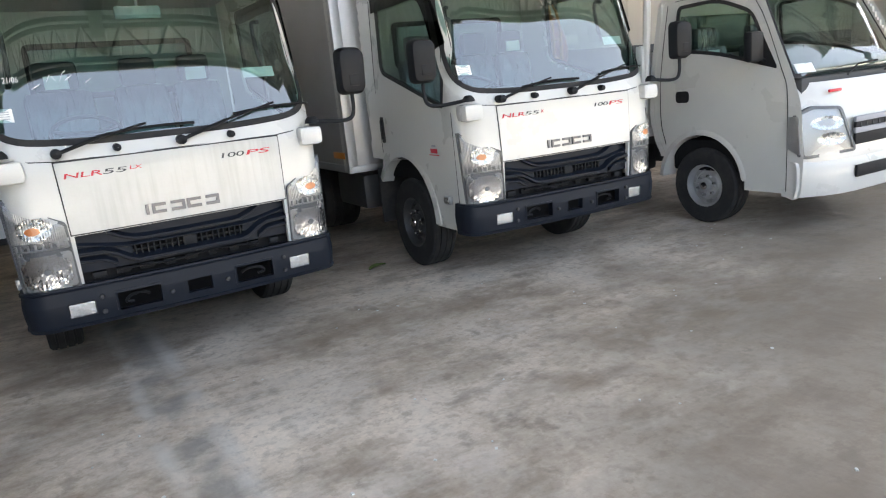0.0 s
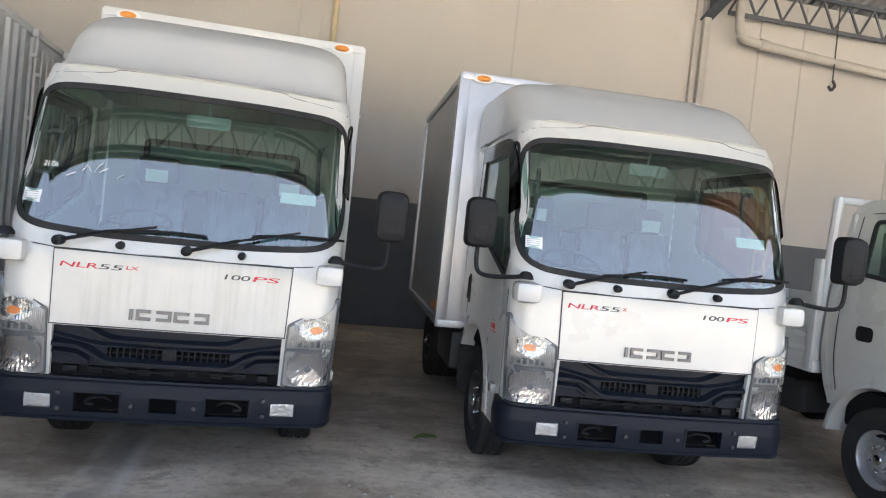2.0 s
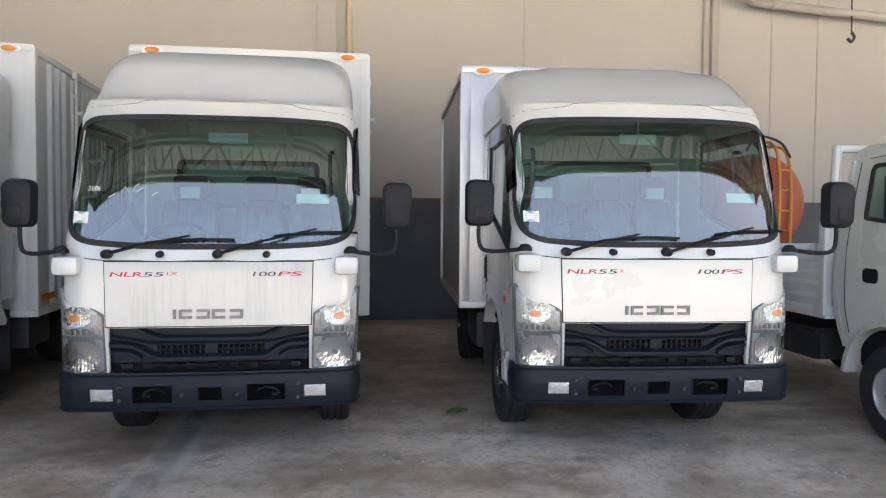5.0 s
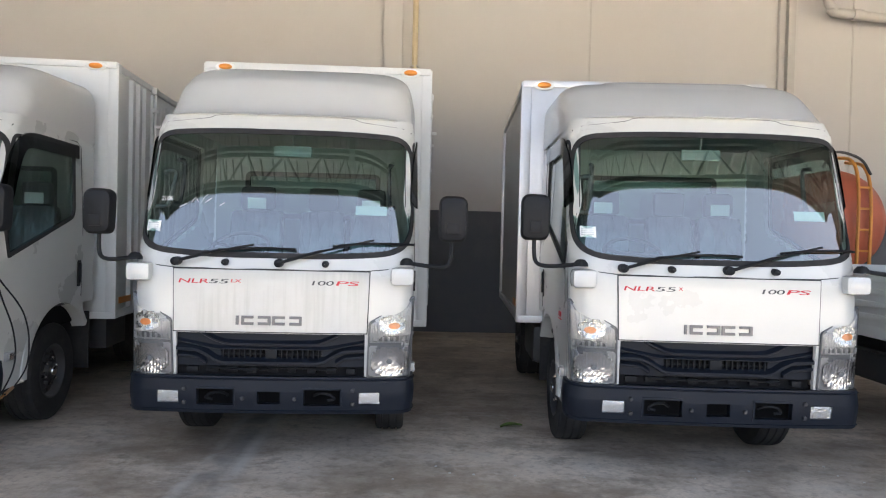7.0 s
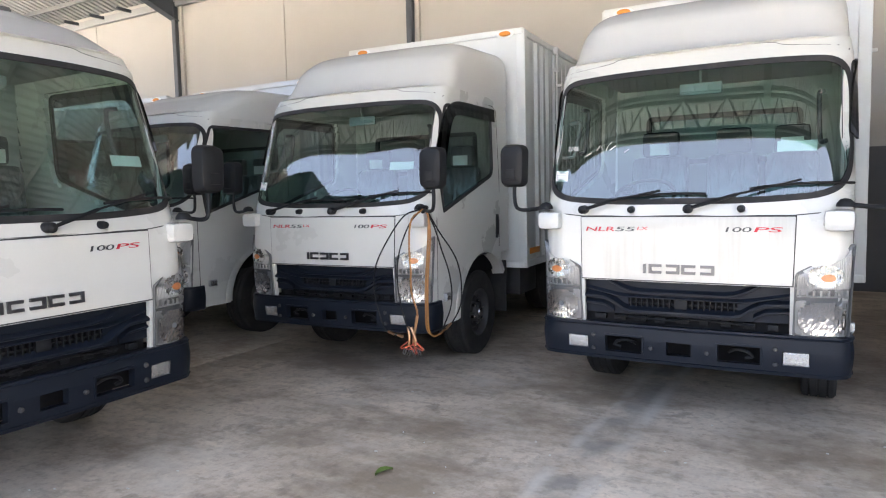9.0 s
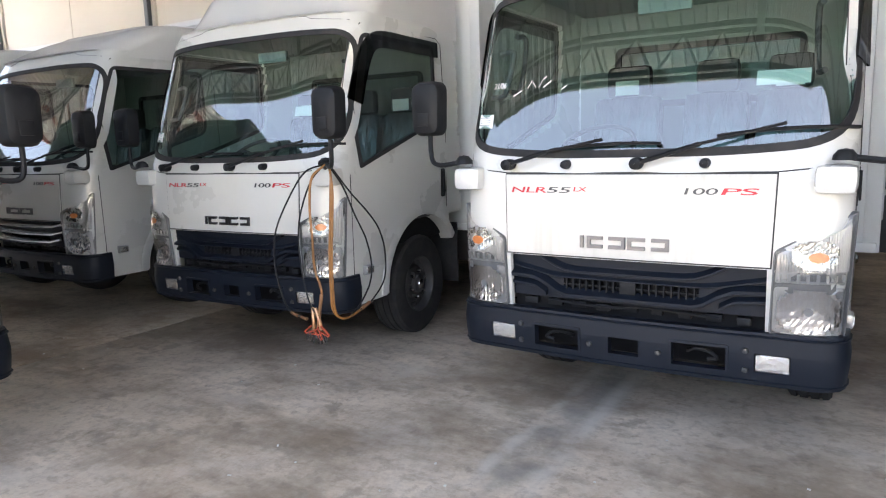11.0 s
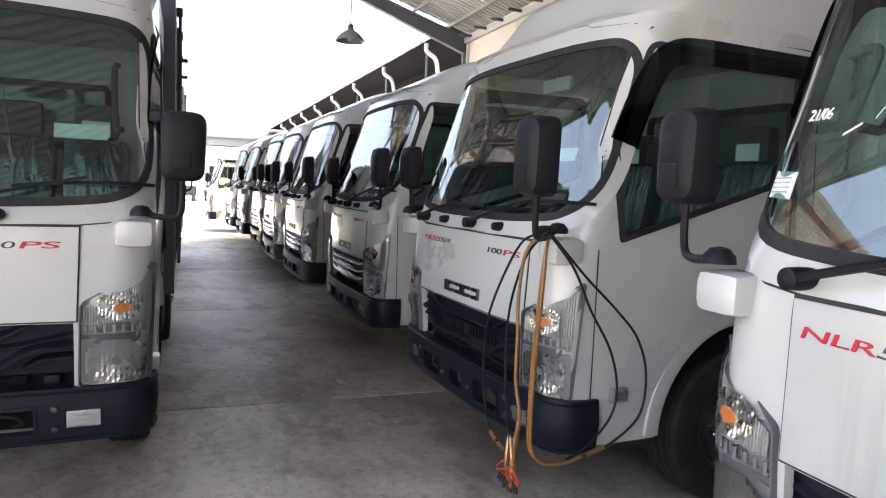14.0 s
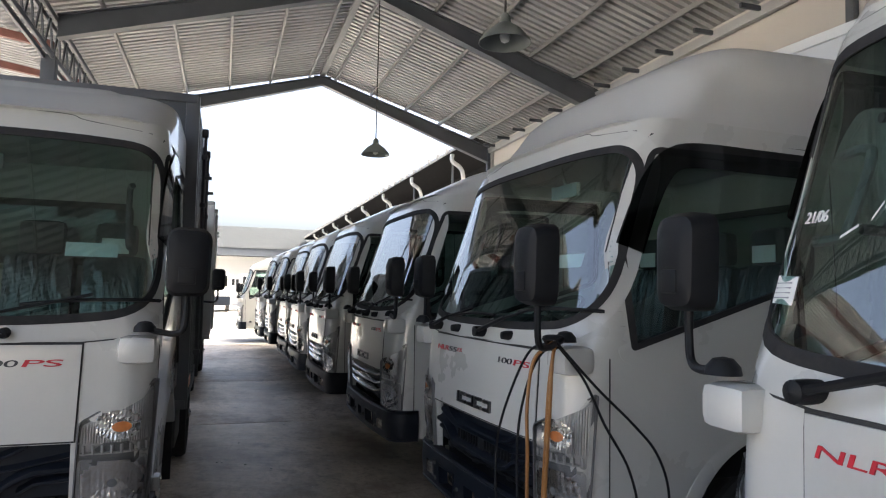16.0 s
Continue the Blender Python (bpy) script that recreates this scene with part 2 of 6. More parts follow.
M_LID = streaky(mat("white lid paint", (0.485, 0.483, 0.458), 0.3, vary=0.06, scale=3, bump=0.02, coat=0.4, stain=((0.41, 0.405, 0.37), 0.4, 4)), (0.34, 0.335, 0.30), 0.4)
M_FAIR = mat("pearl silver fairing paint", (0.56, 0.55, 0.525), 0.34, 0.0, vary=0.04, scale=2.0, bump=0.02, coat=0.6)
M_BOX = mat("white box paint", (0.64, 0.64, 0.625), 0.4, vary=0.05, scale=1.5, bump=0.05, stain=((0.6, 0.6, 0.57), 0.3, 1.3))
# dark grey box steel; the shade on its sides is put into the colour
M_SHADEBOX = mat("dark grey primed steel", (0.10, 0.105, 0.115), 0.45, vary=0.12, scale=2, bump=0.08, stain=((0.06, 0.06, 0.065), 0.4, 2))
M_ALU = mat("bare aluminium panel", (0.52, 0.52, 0.53), 0.42, 0.75, vary=0.08, scale=1.5, bump=0.05, stain=((0.42, 0.42, 0.42), 0.4, 1.6))
M_NAVY = mat("dark blue grey bumper paint", (0.0065, 0.0095, 0.016), 0.45, vary=0.15, bump=0.05, spec=0.22)
M_PLASTIC = mat("black grained plastic", (0.012, 0.0125, 0.014), 0.5, vary=0.15, bump=0.3, fine=300, spec=0.18)
M_RUBBER = mat("black rubber", (0.022, 0.022, 0.023), 0.75, spec=0.25, vary=0.2, bump=0.2, stain=((0.06, 0.055, 0.05), 0.4, 8))
# near-black without gloss: the shade of recesses is put into the colour
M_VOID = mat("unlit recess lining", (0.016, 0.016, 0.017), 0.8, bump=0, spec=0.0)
M_CHASSIS = mat("black chassis paint", (0.032, 0.032, 0.034), 0.55, vary=0.2, stain=((0.07, 0.06, 0.05), 0.5, 5))
M_CHROME = mat("chrome", (0.55, 0.55, 0.56), 0.16, 1.0, vary=0.03, bump=0.0)
M_REFL = mat("faceted lamp reflector", (0.7, 0.7, 0.7), 0.2, 0.9, vary=0.08, scale=30, bump=0.8, fine=70, dist=0.012)
M_STEEL = mat("silver painted wheel", (0.45, 0.45, 0.45), 0.35, 0.6, vary=0.1, stain=((0.25, 0.23, 0.2), 0.3, 12))
M_BADGE = mat("satin badge metal", (0.13, 0.13, 0.138), 0.34, 1.0, vary=0.1, bump=0.05)
M_FLUTE = mat("polished facets", (0.47, 0.47, 0.46), 0.26, 1.0, vary=0.25, scale=30, bump=0)
M_SILVER = mat("silvered lamp housing", (0.34, 0.34, 0.335), 0.32, 0.6, vary=0.06, scale=20, bump=0)
M_AMBER = mat("amber plastic", (0.52, 0.17, 0.05), 0.3, vary=0.2, scale=40, bump=0.3, coat=0.5)
M_ORANGE = mat("orange marker", (0.7, 0.24, 0.03), 0.3, vary=0.15, bump=0.2)
M_RED = mat("red lettering", (0.5, 0.015, 0.03), 0.4, vary=0.05, bump=0)
M_DARKTXT = mat("charcoal lettering", (0.04, 0.04, 0.045), 0.4, vary=0.05, bump=0)
M_WHITE = mat("white paper label", (0.75, 0.75, 0.73), 0.6, vary=0.05, bump=0.02)
M_CHALK = mat("white marker", (0.75, 0.75, 0.75), 0.7, bump=0)
M_GREYTXT = mat("grey print", (0.3, 0.3, 0.32), 0.6, vary=0.05, bump=0)
M_SEAT = wrap_mat()
M_TRIM = mat("grey cab trim", (0.12, 0.12, 0.12), 0.6, vary=0.1, bump=0.2)
M_LINER = mat("light grey headlining", (0.36, 0.37, 0.36), 0.8, vary=0.05)
M_DARKTRIM = mat("charcoal dashboard", (0.035, 0.036, 0.038), 0.6, vary=0.1, bump=0.2)
M_SEAM = mat("panel gap", (0.03, 0.03, 0.03), 0.8, bump=0)
M_GLASS = glass_mat("green tinted glass", (0.50, 0.68, 0.645), 0.0, 0.17)
M_SIDEGLASS = glass_mat("side window glass", (0.5, 0.6, 0.56), 0.0, 0.08)
M_LENS = glass_mat("clear lamp lens", (0.9, 0.9, 0.9), 0.02, 0.06)
M_VISOR = glass_mat("smoked visor acrylic", (0.06, 0.06, 0.06), 0.05, 0.04)
M_MIRROR = mat("mirror glass", (0.8, 0.8, 0.8), 0.02, 1.0, vary=0, bump=0)
M_WALL = mat("beige wall paint", (0.445, 0.425, 0.40), 0.7, vary=0.05, scale=0.7, bump=0.15, fine=60, stain=((0.43, 0.40, 0.365), 0.5, 0.6))
M_BAND = mat("charcoal wall paint", (0.075, 0.08, 0.09), 0.6, vary=0.12, scale=1.2, bump=0.15, stain=((0.12, 0.12, 0.12), 0.4, 1.5))
M_FLOOR = floor_mat()
M_YARD = mat("pale yard concrete", (0.42, 0.40, 0.37), 0.75, vary=0.15, scale=0.8, bump=0.3, stain=((0.25, 0.24, 0.22), 0.5, 0.3))
M_JOINT = mat("dirt filled joint", (0.05, 0.045, 0.04), 0.9, bump=0)
M_SHEET = mat("galvanised roof sheet", (0.33, 0.335, 0.34), 0.5, 0.1, vary=0.15, scale=0.8, bump=0.1, stain=((0.36, 0.34, 0.32), 0.5, 0.9))
M_BEAM = mat("blue grey steel paint", (0.075, 0.085, 0.10), 0.5, vary=0.15, scale=2, bump=0.1)
M_RUST = mat("red brown primer", (0.14, 0.05, 0.04), 0.6, vary=0.2)
M_PURLIN = mat("grey purlin steel", (0.20, 0.20, 0.20), 0.5, 0.3, vary=0.15)
M_PIPE = mat("grey plastic pipe", (0.38, 0.36, 0.33), 0.5, vary=0.1)
M_YPIPE = mat("yellowed pipe", (0.52, 0.43, 0.27), 0.5, vary=0.15)
M_TANK = mat("orange red tank paint", (0.42, 0.10, 0.05), 0.45, vary=0.2, scale=3, stain=((0.25, 0.07, 0.04), 0.5, 3))
M_LADDER = mat("orange ladder paint", (0.6, 0.25, 0.05), 0.5, vary=0.15)
M_HOSE = mat("amber rubber hose", (0.27, 0.115, 0.03), 0.4, vary=0.2, scale=20)
M_CLAMP = mat("red clamp grip", (0.36, 0.06, 0.03), 0.4, vary=0.15)
M_COPPER = mat("copper clamp jaw", (0.5, 0.28, 0.15), 0.35, 0.8, vary=0.15)
M_LEAF = mat("green leaf", (0.10, 0.16, 0.03), 0.6, vary=0.3, scale=30)
M_DRYLEAF = mat("dry leaf", (0.35, 0.12, 0.03), 0.7, vary=0.3, scale=30)
M_CRUMB = mat("white crumbs", (0.6, 0.6, 0.57), 0.8)
M_FARROOF = mat("grey blue far roof sheet", (0.06, 0.065, 0.07), 0.6, vary=0.1, scale=0.5)
M_FARWALL = mat("white far wall", (0.5, 0.5, 0.49), 0.7, vary=0.05, scale=0.3)
M_LAMP = mat("enamelled lamp shade", (0.22, 0.24, 0.23), 0.4, 0.3, vary=0.1)
M_BULB = mat("milky bulb", (0.7, 0.7, 0.68), 0.3, bump=0)


# ---- building helpers ----
def link(name, me, material, parent=None, label=""):
    if material and not me.materials:
        me.materials.append(material)
    ob = new(name, me)
    ob.parent = parent
    if label:
        tagged(ob, label)
    return ob


def mesh_of(bm, name, smooth=35):
    me = bpy.data.meshes.new(name)
    bm.normal_update()
    bm.to_mesh(me)
    bm.free()
    if smooth:
        me.shade_smooth()
        me.set_sharp_from_angle(angle=radians(smooth))
    return me


def part(name, bm, material, parent=None, label="", smooth=35):
    return link(name, mesh_of(bm, name, smooth), material, parent, label)


def thing(name, label, category, group="", kind="", at=None):
    ob = new(name)
    ob.empty_display_size = 0.2
    if at:
        ob.matrix_world = at
    return tagged(ob, label, category, group, kind)


def box(bm, c, s, bevel=0.0, m=None):
    """A box of size s about c, with its edges rounded by bevel."""
    x = Matrix.Translation(c) @ (m or Matrix()) @ Matrix.Diagonal((*s, 1))
    r = bmesh.ops.create_cube(bm, size=1, matrix=x)
    if bevel:
        es = list({e for v in r["verts"] for e in v.link_edges})
        bmesh.ops.bevel(bm, geom=es, offset=bevel, segments=2, affect="EDGES", profile=0.6)
    return bm


def one_box(c, s, bevel=0.0, m=None):
    return box(bmesh.new(), c, s, bevel, m)


def tube(bm, pts, r, n=8, caps=True):
    """A round tube along the points."""
    pts = [Vector(p) for p in pts]
    rings = []
    up = None
    for i, p in enumerate(pts):
        d = (pts[min(i + 1, len(pts) - 1)] - pts[max(i - 1, 0)]).normalized()
        if up is None:
            up = d.orthogonal().normalized()
        up = (up - d * up.dot(d)).normalized()
        side = d.cross(up)
        rings.append([bm.verts.new(p + r * (math.cos(a) * up + math.sin(a) * side)) for a in (2 * math.pi * k / n for k in range(n))])
    for a, b in zip(rings, rings[1:]):
        for k in range(n):
            bm.faces.new((a[k], a[(k + 1) % n], b[(k + 1) % n], b[k]))
    if caps:
        bm.faces.new(rings[0][::-1])
        bm.faces.new(rings[-1])
    return bm


def curve_pts(pts, n=8):
    """Catmull-Rom points through pts."""
    p = [Vector(a) for a in pts]
    p = [2 * p[0] - p[1]] + p + [2 * p[-1] - p[-2]]
    out = []
    for i in range(1, len(p) - 2):
        for k in range(n):
            t = k / n
            out.append(0.5 * (2 * p[i] + (p[i + 1] - p[i - 1]) * t + (2 * p[i - 1] - 5 * p[i] + 4 * p[i + 1] - p[i + 2]) * t * t + (3 * p[i] - p[i - 1] - 3 * p[i + 1] + p[i + 2]) * t ** 3))
    return out + [p[-2]]


def lathe(bm, prof, n=32, axis="x", c=(0, 0, 0)):
    """Turns the profile of (radius, along) about an axis through c."""
    rings = []
    for r, h in prof:
        ring = []
        for k in range(n):
            a = 2 * math.pi * k / n
            q = (h, r * math.cos(a), r * math.sin(a)) if axis == "x" else (r * math.cos(a), h, r * math.sin(a)) if axis == "y" else (r * math.cos(a), r * math.sin(a), h)
            ring.append(bm.verts.new(Vector(q) + Vector(c)))
        rings.append(ring)
    for a, b in zip(rings, rings[1:]):
        for k in range(n):
            bm.faces.new((a[k], a[(k + 1) % n], b[(k + 1) % n], b[k]))
    return bm


def rounded(corners, radius, n=6):
    """A closed outline with rounded corners."""
    out = []
    m = len(corners)
    for i in range(m):
        p, a, b = Vector(corners[i]), Vector(corners[i - 1]), Vector(corners[(i + 1) % m])
        r = radius[i] if isinstance(radius, (list, tuple)) else radius
        pa, pb = p + (a - p).normalized() * r, p + (b - p).normalized() * r
        for k in range(n + 1):
            t = k / n
            out.append((1 - t) ** 2 * pa + 2 * t * (1 - t) * p + t * t * pb)
    return out


def inside(poly, x, y):
    hit = False
    for i in range(len(poly)):
        (x1, y1), (x2, y2) = poly[i - 1], poly[i]
        if (y1 > y) != (y2 > y) and x < (x2 - x1) * (y - y1) / (y2 - y1) + x1:
            hit = not hit
    return hit


def shrunk(poly, d):
    """The outline drawn in by d."""
    n = len(poly)
    out = []
    for i in range(n):
        t = (Vector(poly[(i + 1) % n]) - Vector(poly[i - 1]))
        t = t.normalized() if t.length else Vector((1, 0))
        out.append(Vector(poly[i]) + d * Vector((-t.y, t.x)))
    return out


def patch(bm, poly, surf, off=0.0, rings=5):
    """Fills an outline on a surface with rings of faces."""
    c = sum((Vector(p) for p in poly), Vector((0, 0))) / len(poly)
    vs = [[bm.verts.new(surf(*(c + (Vector(p) - c) * k / rings), off)) for p in poly] for k in range(1, rings + 1)]
    mid = bm.verts.new(surf(*c, off))
    n = len(poly)
    for i in range(n):
        bm.faces.new((mid, vs[0][i], vs[0][(i + 1) % n]))
        for a, b in zip(vs, vs[1:]):
            bm.faces.new((a[i], b[i], b[(i + 1) % n], a[(i + 1) % n]))
    return vs[-1]


def slab(bm, poly, surf, o0, o1, rings=5):
    """A solid patch between two depths."""
    top = patch(bm, poly, surf, o1, rings)
    low = [bm.verts.new(surf(*p, o0)) for p in poly]
    n = len(poly)
    for i in range(n):
        bm.faces.new((top[i], low[i], low[(i + 1) % n], top[(i + 1) % n]))
    return bm


def band(bm, outer, inner, surf, o0, o1):
    """A raised frame between two outlines."""
    n = len(outer)
    rows = [[bm.verts.new(surf(*p, o)) for p in line] for line, o in ((outer, o0), (outer, o1), (inner, o1), (inner, o0))]
    for a, b in zip(rows, rows[1:]):
        for i in range(n):
            bm.faces.new((a[i], a[(i + 1) % n], b[(i + 1) % n], b[i]))
    return bm


def plate(bm, us, vs, keep, surf, t):
    """A sheet of thickness t over a grid, without the cells that keep() drops."""
    grid = {}

    def vert(i, j, o):
        if (i, j, o) not in grid:
            grid[i, j, o] = bm.verts.new(surf(us[i], vs[j], -t if o else 0.0))
        return grid[i, j, o]
    cells = {(i, j) for i in range(len(us) - 1) for j in range(len(vs) - 1) if keep((us[i] + us[i + 1]) / 2, (vs[j] + vs[j + 1]) / 2)}
    for i, j in cells:
        q = ((i, j), (i + 1, j), (i + 1, j + 1), (i, j + 1))
        bm.faces.new([vert(*a, 0) for a in q])
        bm.faces.new([vert(*a, 1) for a in q[::-1]])
        for (di, dj), a, b in (((0, -1), 0, 1), ((1, 0), 1, 2), ((0, 1), 2, 3), ((-1, 0), 3, 0)):
            if (i + di, j + dj) not in cells:
                bm.faces.new((vert(*q[b], 0), vert(*q[a], 0), vert(*q[a], 1), vert(*q[b], 1)))
    return bm


def ticks(a, b, step, *more):
    n = max(1, round((b - a) / step))
    return sorted({round(a + (b - a) * i / n, 4) for i in range(n + 1)} | {round(m, 4) for m in more})


def flat_xz(y):
    return lambda x, z, o=0.0: Vector((x, y - o, z))


def lettering(body, size, shear=0.0, depth=0.002):
    """A mesh of words in the built-in font, standing on the xz plane and facing -y."""
    cu = bpy.data.curves.new("words", "FONT")
    cu.body, cu.size, cu.shear, cu.extrude, cu.resolution_u = body, size, shear, depth, 3
    cu.align_x, cu.offset, cu.space_character = "LEFT", 0.0002, 0.95
    ob = new("words", cu)
    bpy.context.view_layer.update()
    me = bpy.data.meshes.new_from_object(ob.evaluated_get(bpy.context.evaluated_depsgraph_get()))
    bpy.data.objects.remove(ob)
    me.transform(Matrix.Rotation(radians(90), 4, "X"))
    return me


CACHE = {}


def cached(key, build):
    if key not in CACHE:
        CACHE[key] = mesh_of(build(), key.split("|")[0])
    return CACHE[key]


def cpart(key, name, build, material, parent, label=""):
    """A part whose mesh is shared by all trucks that have it."""
    return link(name, cached(name + "|" + key, build), material, parent, label)


# ---- the shed: a gabled roof on steel frames, a wall along the north, open to the south and west ----
WALL_Y, WALL_TOP, BAND = 11.2, 5.825, 1.945
RIDGE_Y, RIDGE_Z = 5.95, 7.465
GIRDER_Y, EAVE_Z = 0.6, 5.995
FRAMES = (-16.9, -10.6, -4.25, 2.15, 8.5, 14.8, 21.1)
WEST, EAST = -17.0, 21.2


def structure(name, bm, material, label, category, smooth=35):
    return tagged(part(name, bm, material, None, "", smooth), label, category, "", "structure")


ground = structure("ground", one_box((0, 0, -0.30), (900, 900, 0.4)), M_YARD, "pale concrete yard around the open shed", "ground")
floor = structure("floor", one_box(((WEST + EAST) / 2, 5.2, -0.075), (EAST - WEST, 12.0, 0.09)), M_JOINT, "worn stained concrete floor with straight joints", "floor")
wall = structure("wall_north", one_box(((WEST + EAST) / 2, WALL_Y + 0.1, (BAND + WALL_TOP + 0.27) / 2), (EAST - WEST, 0.2, WALL_TOP + 0.27 - BAND)), M_WALL, "beige painted warehouse wall with faint stains", "wall")
structure("wall_north_band", one_box(((WEST + EAST) / 2, WALL_Y + 0.096, BAND / 2 - 0.02), (EAST - WEST, 0.2, BAND + 0.04)), M_BAND, "charcoal painted lower band of the warehouse wall", "wall")
structure("wall_east", one_box((EAST + 0.1, 5.9, 3.0), (0.2, 10.8, 6.2)), M_WALL, "plain beige end wall of the shed", "wall")


def wall_trims():
    bm = bmesh.new()
    for x in FRAMES[:-1]:
        box(bm, (x, WALL_Y - 0.03, 3.0), (0.30, 0.08, 6.0), 0.01)
    return bm


structure("trim", wall_trims(), M_WALL, "flat beige pilasters on the warehouse wall", "pilaster")


def wall_joints():
    bm = bmesh.new()
    for x in (5.3, 9.6, 10.45, 12.4, -7.4, -13.7):
        box(bm, (x, WALL_Y - 0.004, 4.0), (0.025, 0.012, 4.1))
    return bm


structure("trim_joint", wall_joints(), M_PIPE, "thin upright joints between wall panels", "trim")


def roof_sheet(y0, z0, y1, z1, x0, x1):
    """Corrugated sheeting; its ribs run down the slope."""
    bm = bmesh.new()
    step = 0.19
    prof = []
    x = x0
    while x < x1:
        prof += [(x, 0.0), (x + 0.10, 0.0), (x + 0.115, 0.07), (x + 0.175, 0.07)]
        x += step
    a = [bm.verts.new((px, y0, z0 + h)) for px, h in prof]
    b = [bm.verts.new((px, y1, z1 + h)) for px, h in prof]
    for i in range(len(prof) - 1):
        bm.faces.new((a[i], a[i + 1], b[i + 1], b[i]))
    return bm


structure("ceiling_north", roof_sheet(RIDGE_Y, RIDGE_Z + 0.24, WALL_Y + 0.25, WALL_TOP + 0.24, WEST, EAST), M_SHEET, "galvanised corrugated roof sheeting seen from below", "roof", 0)
structure("ceiling_south", roof_sheet(RIDGE_Y, RIDGE_Z + 0.24, GIRDER_Y - 0.95, EAVE_Z + 0.05, WEST, EAST), M_SHEET, "galvanised corrugated roof sheeting seen from below", "roof", 0)


def beam_line(bm, p, q, h0, h1, w=0.2):
    """A tapering steel beam of I section along p to q, h deep."""
    p, q = Vector(p), Vector(q)
    for lift, th, wid in ((0, 0.02, w), (None, 0.02, 0.02), (1, 0.02, w)):
        vs = []
        for e, h in ((p, h0), (q, h1)):
            z0, z1 = (e.z - th, e.z) if lift == 0 else (e.z - h, e.z - h + th) if lift == 1 else (e.z - h, e.z)
            vs += [(e.x - wid / 2, e.y, z0), (e.x + wid / 2, e.y, z0), (e.x + wid / 2, e.y, z1), (e.x - wid / 2, e.y, z1)]
        v = [bm.verts.new(a) for a in vs]
        for f in ((0, 1, 5, 4), (1, 2, 6, 5), (2, 3, 7, 6), (3, 0, 4, 7), (0, 3, 2, 1), (4, 5, 6, 7)):
            bm.faces.new([v[i] for i in f])


for x in FRAMES[:-1]:
    f = thing("roof_frame", "blue grey tapered steel portal frame under the roof", "beam", "portal frames", "structure")
    bm = bmesh.new()
    beam_line(bm, (x, RIDGE_Y, RIDGE_Z + 0.14), (x, WALL_Y - 0.03, WALL_TOP + 0.14), 0.26, 0.50)
    part("rafter", bm, M_BEAM, f)
    bm = bmesh.new()
    beam_line(bm, (x, RIDGE_Y, RIDGE_Z + 0.14), (x, GIRDER_Y, EAVE_Z + 0.14), 0.26, 0.42)
    part("rafter", bm, M_BEAM, f)
    part("ridge_plate", one_box((x, RIDGE_Y, RIDGE_Z + 0.0), (0.03, 0.5, 0.30), 0.006), M_BEAM, f)
    if x != FRAMES[3]:
        part("column", one_box((x, WALL_Y - 0.12, 2.95), (0.12, 0.10, 5.9), 0.01), M_PIPE if x > -4 else M_BEAM, f)

PURL = thing("purlin_row", "thin grey steel purlins under the roof sheets", "purlin", "", "structure")
for i in range(5):
    for s, y1, z1 in ((1, WALL_Y, WALL_TOP), (-1, GIRDER_Y, EAVE_Z)):
        q = (i + 0.35) / 5
        part("purlin", one_box(((WEST + EAST) / 2, RIDGE_Y + (y1 - RIDGE_Y) * q, RIDGE_Z + 0.185 + (z1 - RIDGE_Z) * q), (EAST - WEST, 0.05, 0.09), 0), M_PURLIN, PURL)
part("ridge_purlin", one_box(((WEST + EAST) / 2, RIDGE_Y, RIDGE_Z + 0.19), (EAST - WEST, 0.14, 0.09)), M_PURLIN, PURL)

girder = thing("lattice_girder", "dark steel lattice girder along the open side", "girder", "", "structure")
for z in (EAVE_Z + 0.05, EAVE_Z - 0.62):
    for dy in (-0.07, 0.07):
        part("chord", one_box(((WEST + EAST) / 2, GIRDER_Y - 0.1 + dy, z), (EAST - WEST, 0.05, 0.09), 0.006), M_BEAM, girder)


def lattice(x0, x1, y, z0, z1, step):
    bm = bmesh.new()
    n = int((x1 - x0) / step)
    for i in range(n):
        a, b = x0 + i * step, x0 + (i + 1) * step
        tube(bm, [(a, y, z0), ((a + b) / 2, y, z1)], 0.022, 5)
        tube(bm, [((a + b) / 2, y, z1), (b, y, z0)], 0.022, 5)
    return bm


part("lacing", lattice(WEST, EAST, GIRDER_Y - 0.1, EAVE_Z - 0.6, EAVE_Z + 0.03, 0.62), M_BEAM, girder)
for x in (FRAMES[0], FRAMES[1], FRAMES[5]):
    part("column", one_box((x, GIRDER_Y - 0.1, 2.7), (0.22, 0.22, 5.4), 0.01), M_BEAM, girder)
wall_girder = thing("lattice_girder", "dark steel lattice under the wall's eave beside a drain pipe", "girder", "", "structure")
for z in (6.12, 5.62):
    part("chord", one_box((14.9, WALL_Y - 0.25, z), (12.2, 0.06, 0.06)), M_BEAM, wall_girder)
part("lacing", lattice(8.8, 20.8, WALL_Y - 0.25, 5.64, 6.10, 0.5), M_BEAM, wall_girder)

canopy = thing("side_canopy", "corrugated canopy on red brown beams beside the shed", "canopy", "", "structure")
part("sheet", roof_sheet(GIRDER_Y - 0.5, EAVE_Z + 0.1, -5.5, EAVE_Z + 0.9, -17.0, -8.5), M_SHEET, canopy)
for i in range(4):
    part("beam", one_box((-9.0 - 2.4 * i, -2.6, EAVE_Z + 0.32), (0.12, 6.0, 0.14), 0, Matrix.Rotation(radians(-9), 4, "X")), M_RUST, canopy)
for x in (-9.0, -16.5):
    part("post", one_box((x, -5.3, 3.2), (0.16, 0.16, 6.6), 0.01), M_RUST, canopy)

